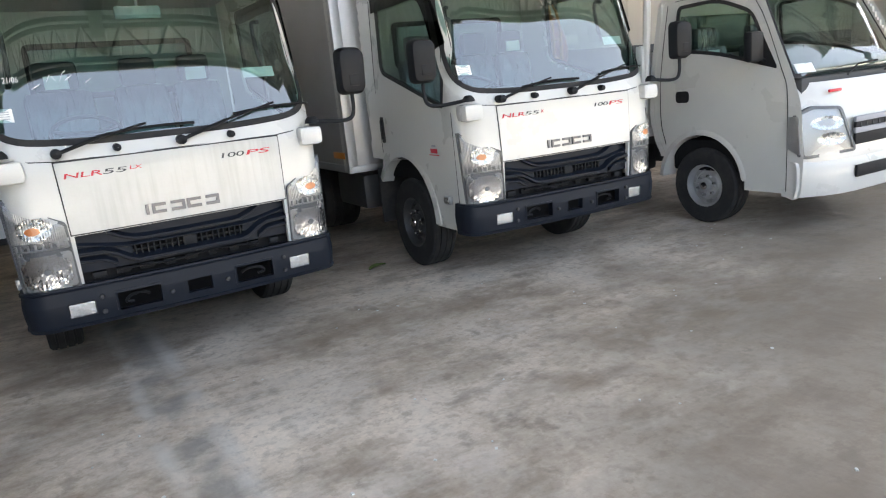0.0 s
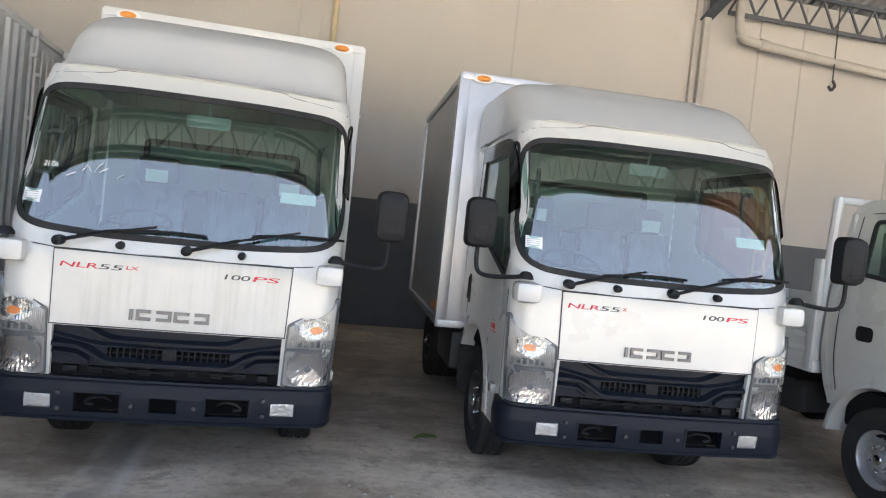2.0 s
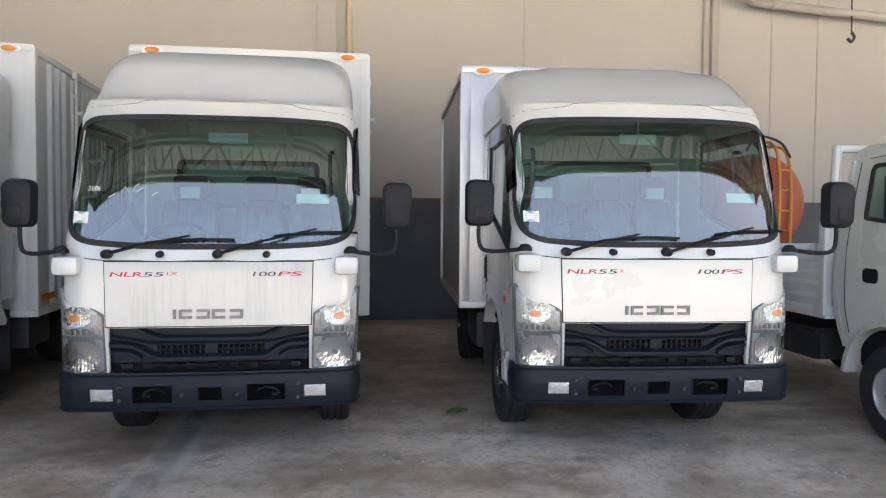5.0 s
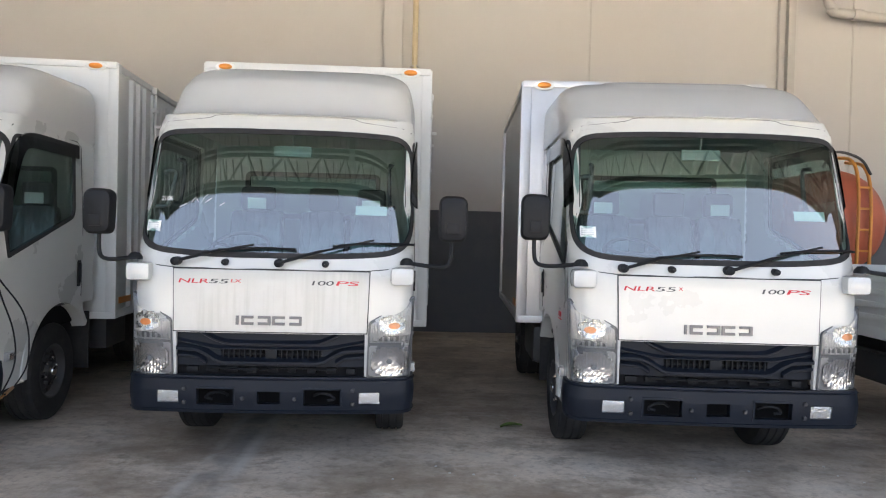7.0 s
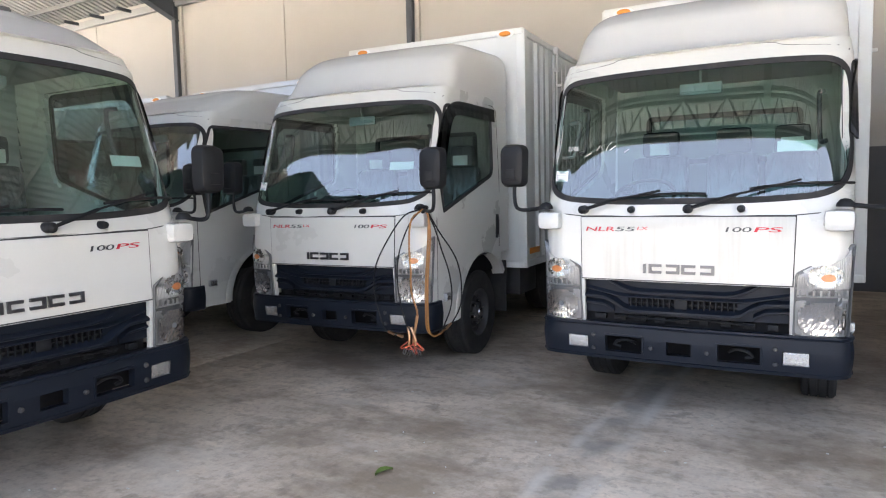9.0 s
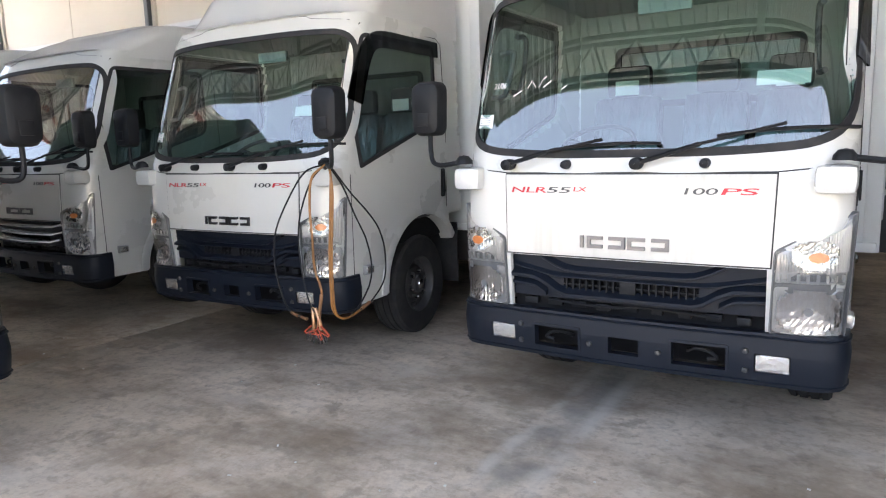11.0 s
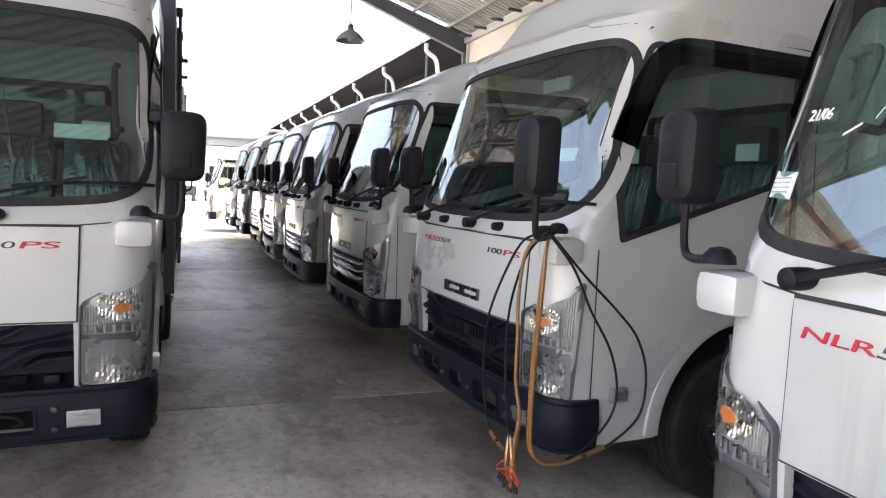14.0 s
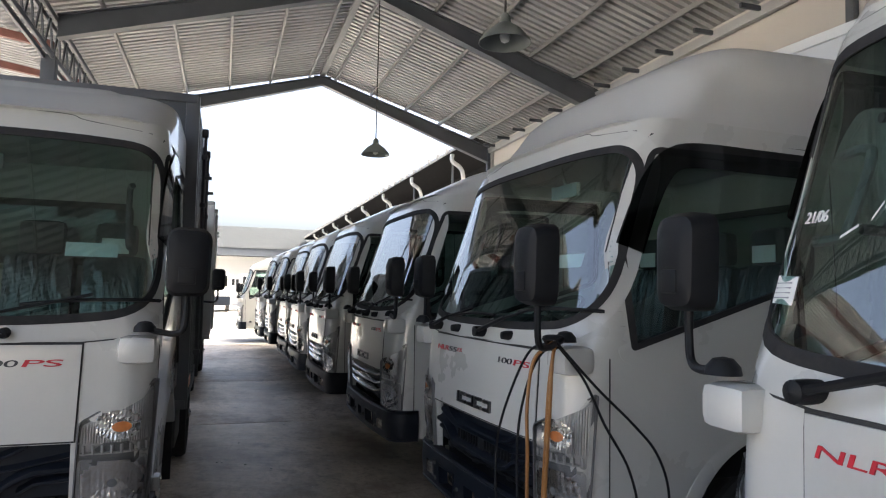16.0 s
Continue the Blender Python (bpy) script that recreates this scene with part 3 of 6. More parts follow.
# eave brackets and a flashing along the top of the wall
flash = thing("eave_flashing", "pale steel flashing with brackets along the wall top", "flashing", "", "structure")
part("flashing", one_box(((WEST + 8.0) / 2, WALL_Y - 0.10, WALL_TOP + 0.06), (8.0 - WEST, 0.10, 0.16), 0.01), M_SHEET, flash)
for i in range(24):
    part("bracket", one_box((WEST + 0.7 + 1.05 * i, WALL_Y - 0.30, WALL_TOP + 0.10), (0.05, 0.42, 0.07)), M_BEAM, flash)

# pipes on the wall
pipe = thing("yellow_pipe", "yellowed vertical pipe on the beige wall", "pipe")
part("pipe", tube(bmesh.new(), [(2.50, WALL_Y - 0.06, 0.05), (2.50, WALL_Y - 0.06, 6.0)], 0.045, 10), M_YPIPE, pipe)
for z in (1.2, 2.7, 4.2, 5.6):
    part("clip", one_box((2.50, WALL_Y - 0.05, z), (0.13, 0.10, 0.03), 0.004), M_PIPE, pipe)
drain = thing("drain_pipe", "grey plastic drain pipe with an elbow high on the wall", "pipe")
part("pipe", tube(bmesh.new(), curve_pts([(8.95, WALL_Y - 0.35, 6.0), (8.95, WALL_Y - 0.35, 5.45), (9.05, WALL_Y - 0.35, 5.25), (9.3, WALL_Y - 0.35, 5.17), (12.0, WALL_Y - 0.35, 5.02), (20.0, WALL_Y - 0.35, 4.7)], 6), 0.075, 12), M_PIPE, drain)
part("collar", tube(bmesh.new(), [(9.35, WALL_Y - 0.35, 5.165), (9.5, WALL_Y - 0.35, 5.157)], 0.092, 12), M_PIPE, drain)
wire = thing("hanging_wire", "thin wire with a hook hanging before the wall", "wire")
part("wire", tube(bmesh.new(), [(10.75, WALL_Y - 0.4, 6.0), (10.77, WALL_Y - 0.4, 4.75)], 0.012, 6), M_CHASSIS, wire)
part("hook", tube(bmesh.new(), curve_pts([(10.77, WALL_Y - 0.4, 4.76), (10.82, WALL_Y - 0.4, 4.68), (10.76, WALL_Y - 0.4, 4.6), (10.70, WALL_Y - 0.4, 4.66)], 5), 0.025, 7), M_CHASSIS, wire)


def pendant(x, y, z):
    t = thing("pendant_lamp", "enamelled bell lamp hanging on a long cord, unlit", "lamp", "pendant lamps")
    part("shade", lathe(bmesh.new(), [(0.03, 0.30), (0.05, 0.27), (0.06, 0.20), (0.16, 0.13), (0.25, 0.03), (0.26, 0.0), (0.25, 0.0), (0.15, 0.11), (0.05, 0.17), (0.001, 0.18)], 28, "z"), M_LAMP, t)
    part("bulb", lathe(bmesh.new(), [(0.001, 0.0), (0.04, 0.02), (0.055, 0.07), (0.03, 0.14), (0.02, 0.17)], 16, "z"), M_BULB, t)
    part("cord", tube(bmesh.new(), [(0, 0, 0.28), (0, 0, RIDGE_Z + 0.1 - z)], 0.012, 6), M_CHASSIS, t)
    t.location = (x, y, z)
    return t


for x in (-9.66, -3.75, 2.1):
    pendant(x, 6.0, 3.98)

# ---- beyond the open gable: a long annexe with a gutter, and a far building ----
annexe = thing("annexe_building", "long white annexe with a gutter and an eave blackened as shade", "building", "", "structure")
part("wall", one_box((-40, WALL_Y + 0.35, 2.4), (46, 0.3, 4.8)), M_FARWALL, annexe)
# clerestory and soffit are black: the eave's shade is put into their colour
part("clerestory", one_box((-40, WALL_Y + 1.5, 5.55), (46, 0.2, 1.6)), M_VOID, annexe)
part("roof", one_box((-40, WALL_Y + 3.4, 7.0), (46, 7.8, 0.08), 0, Matrix.Rotation(radians(9), 4, "X")), M_FARROOF, annexe)
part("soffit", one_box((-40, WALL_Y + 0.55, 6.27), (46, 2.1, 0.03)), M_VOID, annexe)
part("gutter", one_box((-40, WALL_Y - 0.42, 6.36), (46, 0.14, 0.10), 0.03), M_SHEET, annexe)
for i in range(42):
    part("gutter_bracket", one_box((-17.6 - 1.08 * i, WALL_Y - 0.50, 6.40), (0.04, 0.16, 0.18)), M_PURLIN, annexe)
for i in range(8):
    x = -19.5 - 5.2 * i
    part("downpipe", tube(bmesh.new(), curve_pts([(x, WALL_Y - 0.42, 6.25), (x, WALL_Y - 0.40, 6.0), (x - 0.05, WALL_Y - 0.05, 5.75), (x - 0.3, WALL_Y + 0.14, 5.2)], 5), 0.075, 8), M_FARWALL, annexe)
    part("mullion", one_box((x - 1.5, WALL_Y + 0.12, 5.55), (0.08, 0.06, 1.5)), M_BEAM, annexe)

far = thing("far_building", "low white warehouse with a grey sheet roof across the yard", "building", "", "structure")
part("wall", one_box((-63, 0, 2.25), (0.4, 60, 4.5)), M_FARWALL, far)
part("fascia", one_box((-61.8, 0, 4.75), (2.6, 60, 0.7)), M_BEAM, far)
bm = roof_sheet(-30, 0, 30, 0, 0, 8.5)
bmesh.ops.transform(bm, matrix=pose(-60.3, 0, 5.1, 0, 17, 0) @ Matrix.Rotation(math.pi, 4, "Z"), verts=bm.verts)
part("roof", bm, M_FARROOF, far)


def far_truck(x, y, yaw):
    t = thing("far_truck", "white truck with a dark nose parked across the yard", "truck")
    part("cab", one_box((0, 0.8, 1.75), (1.9, 1.6, 1.7), 0.12), M_PAINT, t)
    part("windscreen", one_box((0, 0.02, 2.05), (1.6, 0.06, 0.75), 0.03), M_VISOR, t)
    part("bumper", one_box((0, 0.05, 0.75), (2.0, 0.3, 0.6), 0.05), M_NAVY, t)
    part("cargo_bed", one_box((0, 3.6, 1.5), (2.1, 3.6, 1.0), 0.05), M_BOX, t)
    part("chassis", one_box((0, 2.8, 0.7), (0.8, 5.0, 0.25), 0.02), M_CHASSIS, t)
    for sx in (1, -1):
        for yy in (1.0, 4.4):
            part("wheel", lathe(bmesh.new(), [(0.001, -0.12), (0.38, -0.12), (0.42, -0.08), (0.42, 0.08), (0.38, 0.12), (0.001, 0.12)], 20, "x", (sx * 0.85, yy, 0.42)), M_RUBBER, t)
        part("mirror", one_box((sx * 1.15, -0.05, 2.0), (0.18, 0.08, 0.4), 0.03), M_PLASTIC, t)
    t.matrix_world = pose(x, y, -0.1, 0, 0, yaw)


far_truck(-44.5, 3.0, 90)
far_truck(-46.0, 5.6, 90)


# ---- the light truck cab: a surface over (u, z), u running along the outline from the middle of the front ----
PZ = (0.40, 0.85, 1.23, 1.33, 2.17, 2.30)
PF = (0.03, -0.003, 0.005, 0.037, 0.308, 0.388)
PB = (0.012, 0.018, 0.026, 0.032, 0.036, 0.036)
PW = (0.868, 0.88, 0.886, 0.888, 0.868, 0.85)
PR = (0.15, 0.15, 0.16, 0.16, 0.15, 0.15)
CAB_BACK = 1.70


def outline(z):
    f, w, r, bow = (float(np.interp(z, PZ, q)) for q in (PF, PW, PR, PB))
    return f, w, r, w - r, bow


def skin(u, z, o=0.0):
    """The cab's outside at (u, z), o metres proud of it."""
    f, w, r, e, bow = outline(z)
    s, a = (1 if u >= 0 else -1), abs(u)
    if a <= e:
        return Vector((s * a, f + bow * (a / e) ** float(np.interp(z, (1.2, 1.5), (2, 4.5))) - o, z))
    if a <= e + r * math.pi / 2:
        g = (a - e) / r
        return Vector((s * (e + (r + o) * math.sin(g)), f + bow + r - (r + o) * math.cos(g), z))
    return Vector((s * (w + o), f + bow + r + a - e - r * math.pi / 2, z))


def side_u(y, z):
    """u of the cab's right side at depth y."""
    f, w, r, e, bow = outline(z)
    return e + r * math.pi / 2 + y - f - bow - r


def side_poly(corners, radius, sign=1):
    """An outline given in (y, z) on the side of the cab, in (u, z)."""
    out = [Vector((sign * side_u(p.x, p.y), p.y)) for p in rounded(corners, radius)]
    return out if sign > 0 else out[::-1]


SCREEN = rounded([(-0.925, 1.352), (-0.42, 1.311), (0.42, 1.311), (0.925, 1.352), (0.895, 2.140), (0.40, 2.162), (-0.40, 2.162), (-0.895, 2.140)],
                 [0.27, 0.2, 0.2, 0.27, 0.21, 0.2, 0.2, 0.21], 10)
SIDEWIN = [(0.29, 1.25), (1.33, 1.56), (1.335, 2.13), (0.41, 2.12), (0.235, 1.68)]
SIDER = [0.03, 0.09, 0.07, 0.05, 0.06]
HUB = (1.10, 0.365)


def cab_shell():
    screen = shrunk(SCREEN, -0.03)
    win = shrunk(rounded(SIDEWIN, SIDER), -0.025)

    def keep(u, z):
        p = skin(u, z)
        if p.y > CAB_BACK or inside(screen, u, z):
            return False
        if abs(u) < 0.585 and z < 0.845:
            return False
        if p.y > 0.15 and inside(win, p.y, z):
            return False
        if (p.y - HUB[0]) ** 2 + (z - HUB[1]) ** 2 < 0.535 ** 2:
            return False
        if p.y > 1.5 and z < 0.85:
            return False
        return not (z < 0.56 and p.y < 0.19)
    return plate(bmesh.new(), ticks(-2.6, 2.6, 0.03), ticks(0.36, 2.26, 0.03), keep, skin, 0.03)


def fender(sign):
    bm = bmesh.new()
    rows = []
    for k in range(25):
        a = radians(32 + 147 * k / 24)
        c, s = math.cos(a), math.sin(a)
        rows.append([bm.verts.new((sign * x, HUB[0] + r * c * 1.02, HUB[1] + r * s)) for r, x in ((0.585, 0.866), (0.575, 0.878), (0.525, 0.888), (0.51, 0.884), (0.50, 0.78))])
    for a, b in zip(rows, rows[1:]):
        for i in range(4):
            bm.faces.new((a[i], a[i + 1], b[i + 1], b[i]))
    return bm


def roof_cap(kind):
    """The roof with its wind deflector: 'tall' stands up steeply, 'low' and 'lower' are boxy roofs with a raised middle panel."""
    bm = bmesh.new()
    rows = []
    n, rings = 48, 36
    for j in range(rings + 1):
        q = j / rings
        y = 0.345 + 1.385 * q
        if kind == "tall":
            k = min(1, max(0, (q - 0.03) / 0.52))
            h = 0.06 + 0.43 * (1 - (1 - k) ** 2.2) * (0.25 + 0.75 * min(1, q / 0.22)) + 0.06 * q
            w = 0.858 - 0.03 * min(1, q / 0.3) + 0.04 * q
            e = 4.5 + 2.5 * min(1, q / 0.4)
        else:
            k = min(1, q / (0.50 if kind == "low" else 0.62))
            h = 0.06 + (0.335 if kind == "low" else 0.275) * math.sin(k * math.pi / 2) ** 1.05 + 0.035 * q
            w = 0.860 + 0.016 * min(1, q / 0.3)
            e = 5.0 + 3.0 * min(1, q / 0.3)
        row = []
        for i in range(n + 1):
            t = 2 * i / n - 1
            x = math.copysign(1 - (1 - abs(t)) ** 1.9, t)
            z = 2.205 + h * max(0.0, 1 - abs(x) ** e) ** (1 / e)
            if kind != "tall":
                lip = 0.30 + 0.16 * max(0.0, (abs(x) - 0.42) / 0.22) ** 2
                z += 0.014 * min(1, max(0, (q - lip) / 0.035)) * min(1, max(0, (0.66 - abs(x)) / 0.08))
            x *= w
            c0 = max(0, min(0.98, (abs(x) - 0.64) / 0.22))
            back = (0.20 * (1 - math.sqrt(1 - c0 * c0)) + 0.055 * (x / w) ** 2 - 0.022) * (1 - q) ** 2
            row.append(bm.verts.new((x, y + back, z)))
        rows.append(row)
    for a, b in zip(rows, rows[1:]):
        for i in range(n):
            bm.faces.new((a[i], a[i + 1], b[i + 1], b[i]))
    bm.faces.new(rows[-1])
    bm.faces.new(rows[0][::-1])
    return bm


def roof_seam():
    """The joint between cab and roof over the windscreen, with its raised middle."""
    line = curve_pts([(-0.80, 2.20, 0), (-0.52, 2.232, 0), (-0.42, 2.258, 0), (0, 2.264, 0), (0.42, 2.258, 0), (0.52, 2.232, 0), (0.80, 2.20, 0)], 5)
    return tube(bmesh.new(), [skin(p.x, p.y, 0.002) for p in line], 0.002, 5)


def bumper_skin(u, z, o=0.0):
    f, w, r, e, bow = -0.035, 0.905, 0.13, 0.775, 0.035
    s, a = (1 if u >= 0 else -1), abs(u)
    lean = 0.012 * abs(z - 0.47) / 0.1
    o -= lean
    if a <= e:
        return Vector((s * a, f + bow * (a / e) ** 2 - o, z))
    if a <= e + r * math.pi / 2:
        g = (a - e) / r
        return Vector((s * (e + (r + o) * math.sin(g)), f + bow + r - (r + o) * math.cos(g), z))
    return Vector((s * (w + o), f + bow + r + a - e - r * math.pi / 2, z))


def holes(*rects):
    return lambda u, z: not any(a < abs(u) < b and c < z < d for a, b, c, d in rects)


def bumper_bm():
    us = ticks(-1.08, 1.08, 0.06, *[s * a for s in (1, -1) for a in (0.07, 0.215, 0.445, 0.555, 0.69)])
    return plate(bmesh.new(), us, ticks(0.345, 0.575, 0.05, 0.395, 0.50, 0.405, 0.485), holes((-1, 0.07, 0.405, 0.485), (0.215, 0.445, 0.395, 0.50), (0.555, 0.69, 0.405, 0.485)), bumper_skin, 0.05)


def bumper_ridge():
    bm = bmesh.new()
    for z in (0.558, 0.362):
        tube(bm, [bumper_skin(u, z, 0.002) for u in ticks(-1.05, 1.05, 0.07)], 0.006, 5)
    return bm


def fins():
    bm = bmesh.new()
    for k in range(-9, 10):
        if abs(k) > 0:
            box(bm, (k * 0.033, 0.045, 0.705), (0.007, 0.03, 0.06))
    box(bm, (0, 0.038, 0.705), (0.075, 0.02, 0.06), 0.004)
    box(bm, (0, 0.048, 0.705), (0.63, 0.012, 0.008))
    return bm


def ribbon(bm, pts, w0, w1, y0, y1):
    """A raised bar along points (x, z) with a sloping top, between two depths."""
    at = lambda x: 0.03 * (abs(x) / 0.6) ** 2
    rows = [[bm.verts.new((x, d + at(x), z + h)) for x, z in pts] for d, h in ((y0, w0 + 0.020), (y1 + 0.006, w0), (y1, w0 - 0.004), (y1, -w1 + 0.003), (y1 + 0.006, -w1), (y0, -w1 - 0.004))]
    for a, b in zip(rows, rows[1:]):
        for i in range(len(pts) - 1):
            bm.faces.new((a[i], a[i + 1], b[i + 1], b[i]))
    for e in (0, -1):
        bm.faces.new([r[e] for r in rows])


def grille_panel():
    sk = lambda x, z, o=0.0: Vector((x, 0.034 + 0.03 * (x / 0.66) ** 2 - o, z))
    us = ticks(-0.60, 0.60, 0.05, -0.315, 0.315)
    return plate(bmesh.new(), us, ticks(0.63, 0.85, 0.04, 0.675, 0.735), lambda x, z: not (abs(x) < 0.315 and 0.675 < z < 0.735), sk, 0.012)


def both(*half):
    """A line given for one side, carried over to the other."""
    return [(-x, z) for x, z in half] + [(x, z) for x, z in half[::-1]]


GRILLE_BARS = (
    (both((0.43, 0.842), (0.36, 0.806), (0.30, 0.784), (0.25, 0.778)), 0.004, 0.012, 0.000),
    (both((0.598, 0.792), (0.50, 0.772), (0.40, 0.752), (0.335, 0.743)), 0.004, 0.008, 0.012),
    (both((0.598, 0.742), (0.46, 0.738), (0.39, 0.708), (0.335, 0.672), (0.29, 0.660)), 0.008, 0.014, -0.012),
    ([(0.40, 0.655), (0.46, 0.690), (0.598, 0.700)], 0.006, 0.012, 0.004),
    ([(-0.598, 0.700), (-0.46, 0.690), (-0.40, 0.655)], 0.006, 0.012, 0.004),
)


def grille_bar(i):
    bm = bmesh.new()
    pts, w0, w1, d = GRILLE_BARS[i]
    ribbon(bm, pts, w0, w1, 0.040, d)
    return bm


def chrome_bar(i):
    bm = bmesh.new()
    z, w = ((0.80, 0.58), (0.735, 0.56), (0.67, 0.53))[i]
    ribbon(bm, [(-w, z + 0.025), (-w * 0.75, z), (0, z - 0.006), (w * 0.75, z), (w, z + 0.025)], 0.006, 0.012, 0.03, -0.02)
    return bm


def clutter():
    """Brackets, hoses and bolts in the gap over the bumper."""
    bm = bmesh.new()
    rnd = random.Random(5)
    for k in range(9):
        x = -0.5 + 0.125 * k
        box(bm, (x, 0.07 + 0.03 * rnd.random(), 0.60), (0.05 + 0.03 * rnd.random(), 0.04, 0.035), 0.006)
    tube(bm, curve_pts([(-0.4, 0.05, 0.615), (-0.1, 0.045, 0.605), (0.1, 0.05, 0.62), (0.4, 0.05, 0.605)]), 0.008, 6)
    tube(bm, [(-0.56, 0.09, 0.64), (0.56, 0.09, 0.64)], 0.012, 6)
    return bm


LAMP = [(0.602, 0.572), (0.885, 0.562), (0.925, 1.085), (0.612, 0.925)]


def mir(poly, s):
    return [Vector(p) for p in poly] if s > 0 else [Vector((-p[0], p[1])) for p in poly][::-1]


def headlight(truck, s):
    out = rounded(LAMP, [0.02, 0.03, 0.015, 0.02])
    k = "r" if s > 0 else "l"
    body = cpart(k, "headlight", lambda: slab(bmesh.new(), mir(out, s), skin, -0.02, 0.004), M_TRIM, truck, "clear headlight unit with chrome reflectors")
    up = rounded([(0.616, 0.792), (0.888, 0.785), (0.908, 1.055), (0.624, 0.912)], 0.012)
    cpart(k, "upper_housing", lambda: slab(bmesh.new(), mir(up, s), skin, 0.0, 0.006, 8), M_SILVER, body)

    def dish(u, z, ru, rz, deep, seed):
        """A round lamp bowl pressed into upright flutes with a few level breaks."""
        rnd = random.Random(seed)
        bm = bmesh.new()
        nu, nz = 24, 12
        grid = {}
        for i in range(nu + 1):
            for j in range(nz + 1):
                a, b = 2 * i / nu - 1, 2 * j / nz - 1
                grid[i, j] = bm.verts.new(skin(s * (u + ru * a), z + rz * b, 0.0195 - deep * max(0, 1 - a * a - b * b) + (0.0016 if i % 2 else 0) + rnd.uniform(-0.0012, 0.0012)))
        for i in range(nu):
            for j in range(nz):
                a, b = (2 * i + 1) / nu - 1, (2 * j + 1) / nz - 1
                if abs(a) ** 2.6 + abs(b) ** 2.6 < 1:
                    q = (grid[i, j], grid[i + 1, j], grid[i + 1, j + 1], grid[i, j + 1])
                    bm.faces.new(q if s > 0 else q[::-1])
        bmesh.ops.delete(bm, geom=[v for v in bm.verts if not v.link_faces], context="VERTS")
        return bm
    for nm, args, m in (("main_reflector", (0.745, 0.677, 0.116, 0.092, 0.007, 3), M_CHROME), ("indicator_reflector", (0.757, 0.912, 0.080, 0.058, 0.005, 4), M_FLUTE)):
        if nm + "|" + k not in CACHE:
            CACHE[nm + "|" + k] = mesh_of(dish(*args), nm, 0)
        link(nm, CACHE[nm + "|" + k], m, body, "fluted lamp reflector")

    def flutes():
        """Upright polished flutes behind the upper lens."""
        bm = bmesh.new()
        rnd = random.Random(8)
        cols = []
        for i in range(55):
            u = 0.628 + 0.27 * i / 54
            zt = 0.902 + 0.135 * i / 54
            cols.append([bm.verts.new(skin(s * u, 0.842 + (zt - 0.842) * j / 4, (0.0095 if i % 2 else 0.0125) + rnd.uniform(-0.0008, 0.0008))) for j in range(5)])
        for c0, c1 in zip(cols, cols[1:]):
            for j in range(4):
                q = (c0[j], c1[j], c1[j + 1], c0[j + 1])
                bm.faces.new(q if s > 0 else q[::-1])
        return bm
    if "flutes|" + k not in CACHE:
        CACHE["flutes|" + k] = mesh_of(flutes(), "flutes", 0)
    link("fluted_reflector", CACHE["flutes|" + k], M_SILVER, body)
    amb = [Vector((0.768 + 0.034 * math.cos(g), 0.903 + 0.021 * math.sin(g))) for g in (2 * math.pi * i / 20 for i in range(20))]
    cpart(k, "indicator_bulb", lambda: slab(bmesh.new(), mir(amb, s), skin, 0.006, 0.018), M_AMBER, body, "amber indicator bulb")
    cpart(k, "bulb", lambda: slab(bmesh.new(), mir([Vector((0.742 + 0.017 * math.cos(g), 0.677 + 0.017 * math.sin(g))) for g in (2 * math.pi * i / 14 for i in range(14))], s), skin, 0.006, 0.015, 2), M_TRIM, body)
    cpart(k, "lower_housing", lambda: slab(bmesh.new(), mir(rounded([(0.614, 0.585), (0.876, 0.577), (0.884, 0.773), (0.616, 0.773)], 0.02), s), skin, -0.01, 0.0045, 6), M_SILVER, body)
    low = rounded([(0.612, 0.583), (0.878, 0.575), (0.886, 0.775), (0.614, 0.775)], 0.02)
    cpart(k, "lower_bezel", lambda: band(bmesh.new(), mir(low, s), mir(shrunk(low, 0.012), s), skin, 0.0, 0.012), M_SILVER, body)

    def ribs():
        bm = bmesh.new()
        for i in range(8):
            u = 0.635 + 0.034 * i
            tube(bm, [skin(s * u, 0.797, 0.010), skin(s * u, 0.832, 0.010)], 0.007, 6)
        tube(bm, [skin(s * (0.622 + 0.0263 * i), 0.800, 0.009) for i in range(11)], 0.006, 6)
        return bm
    cpart(k, "ribbed_strip", ribs, M_SILVER, body)
    cpart(k, "lamp_seal", lambda: band(bmesh.new(), mir(shrunk(out, -0.002), s), mir(shrunk(out, 0.004), s), skin, 0.0, 0.0225), M_TRIM, body)
    cpart(k, "lens", lambda: slab(bmesh.new(), mir(out, s), skin, 0.004, 0.022), M_LENS, body)


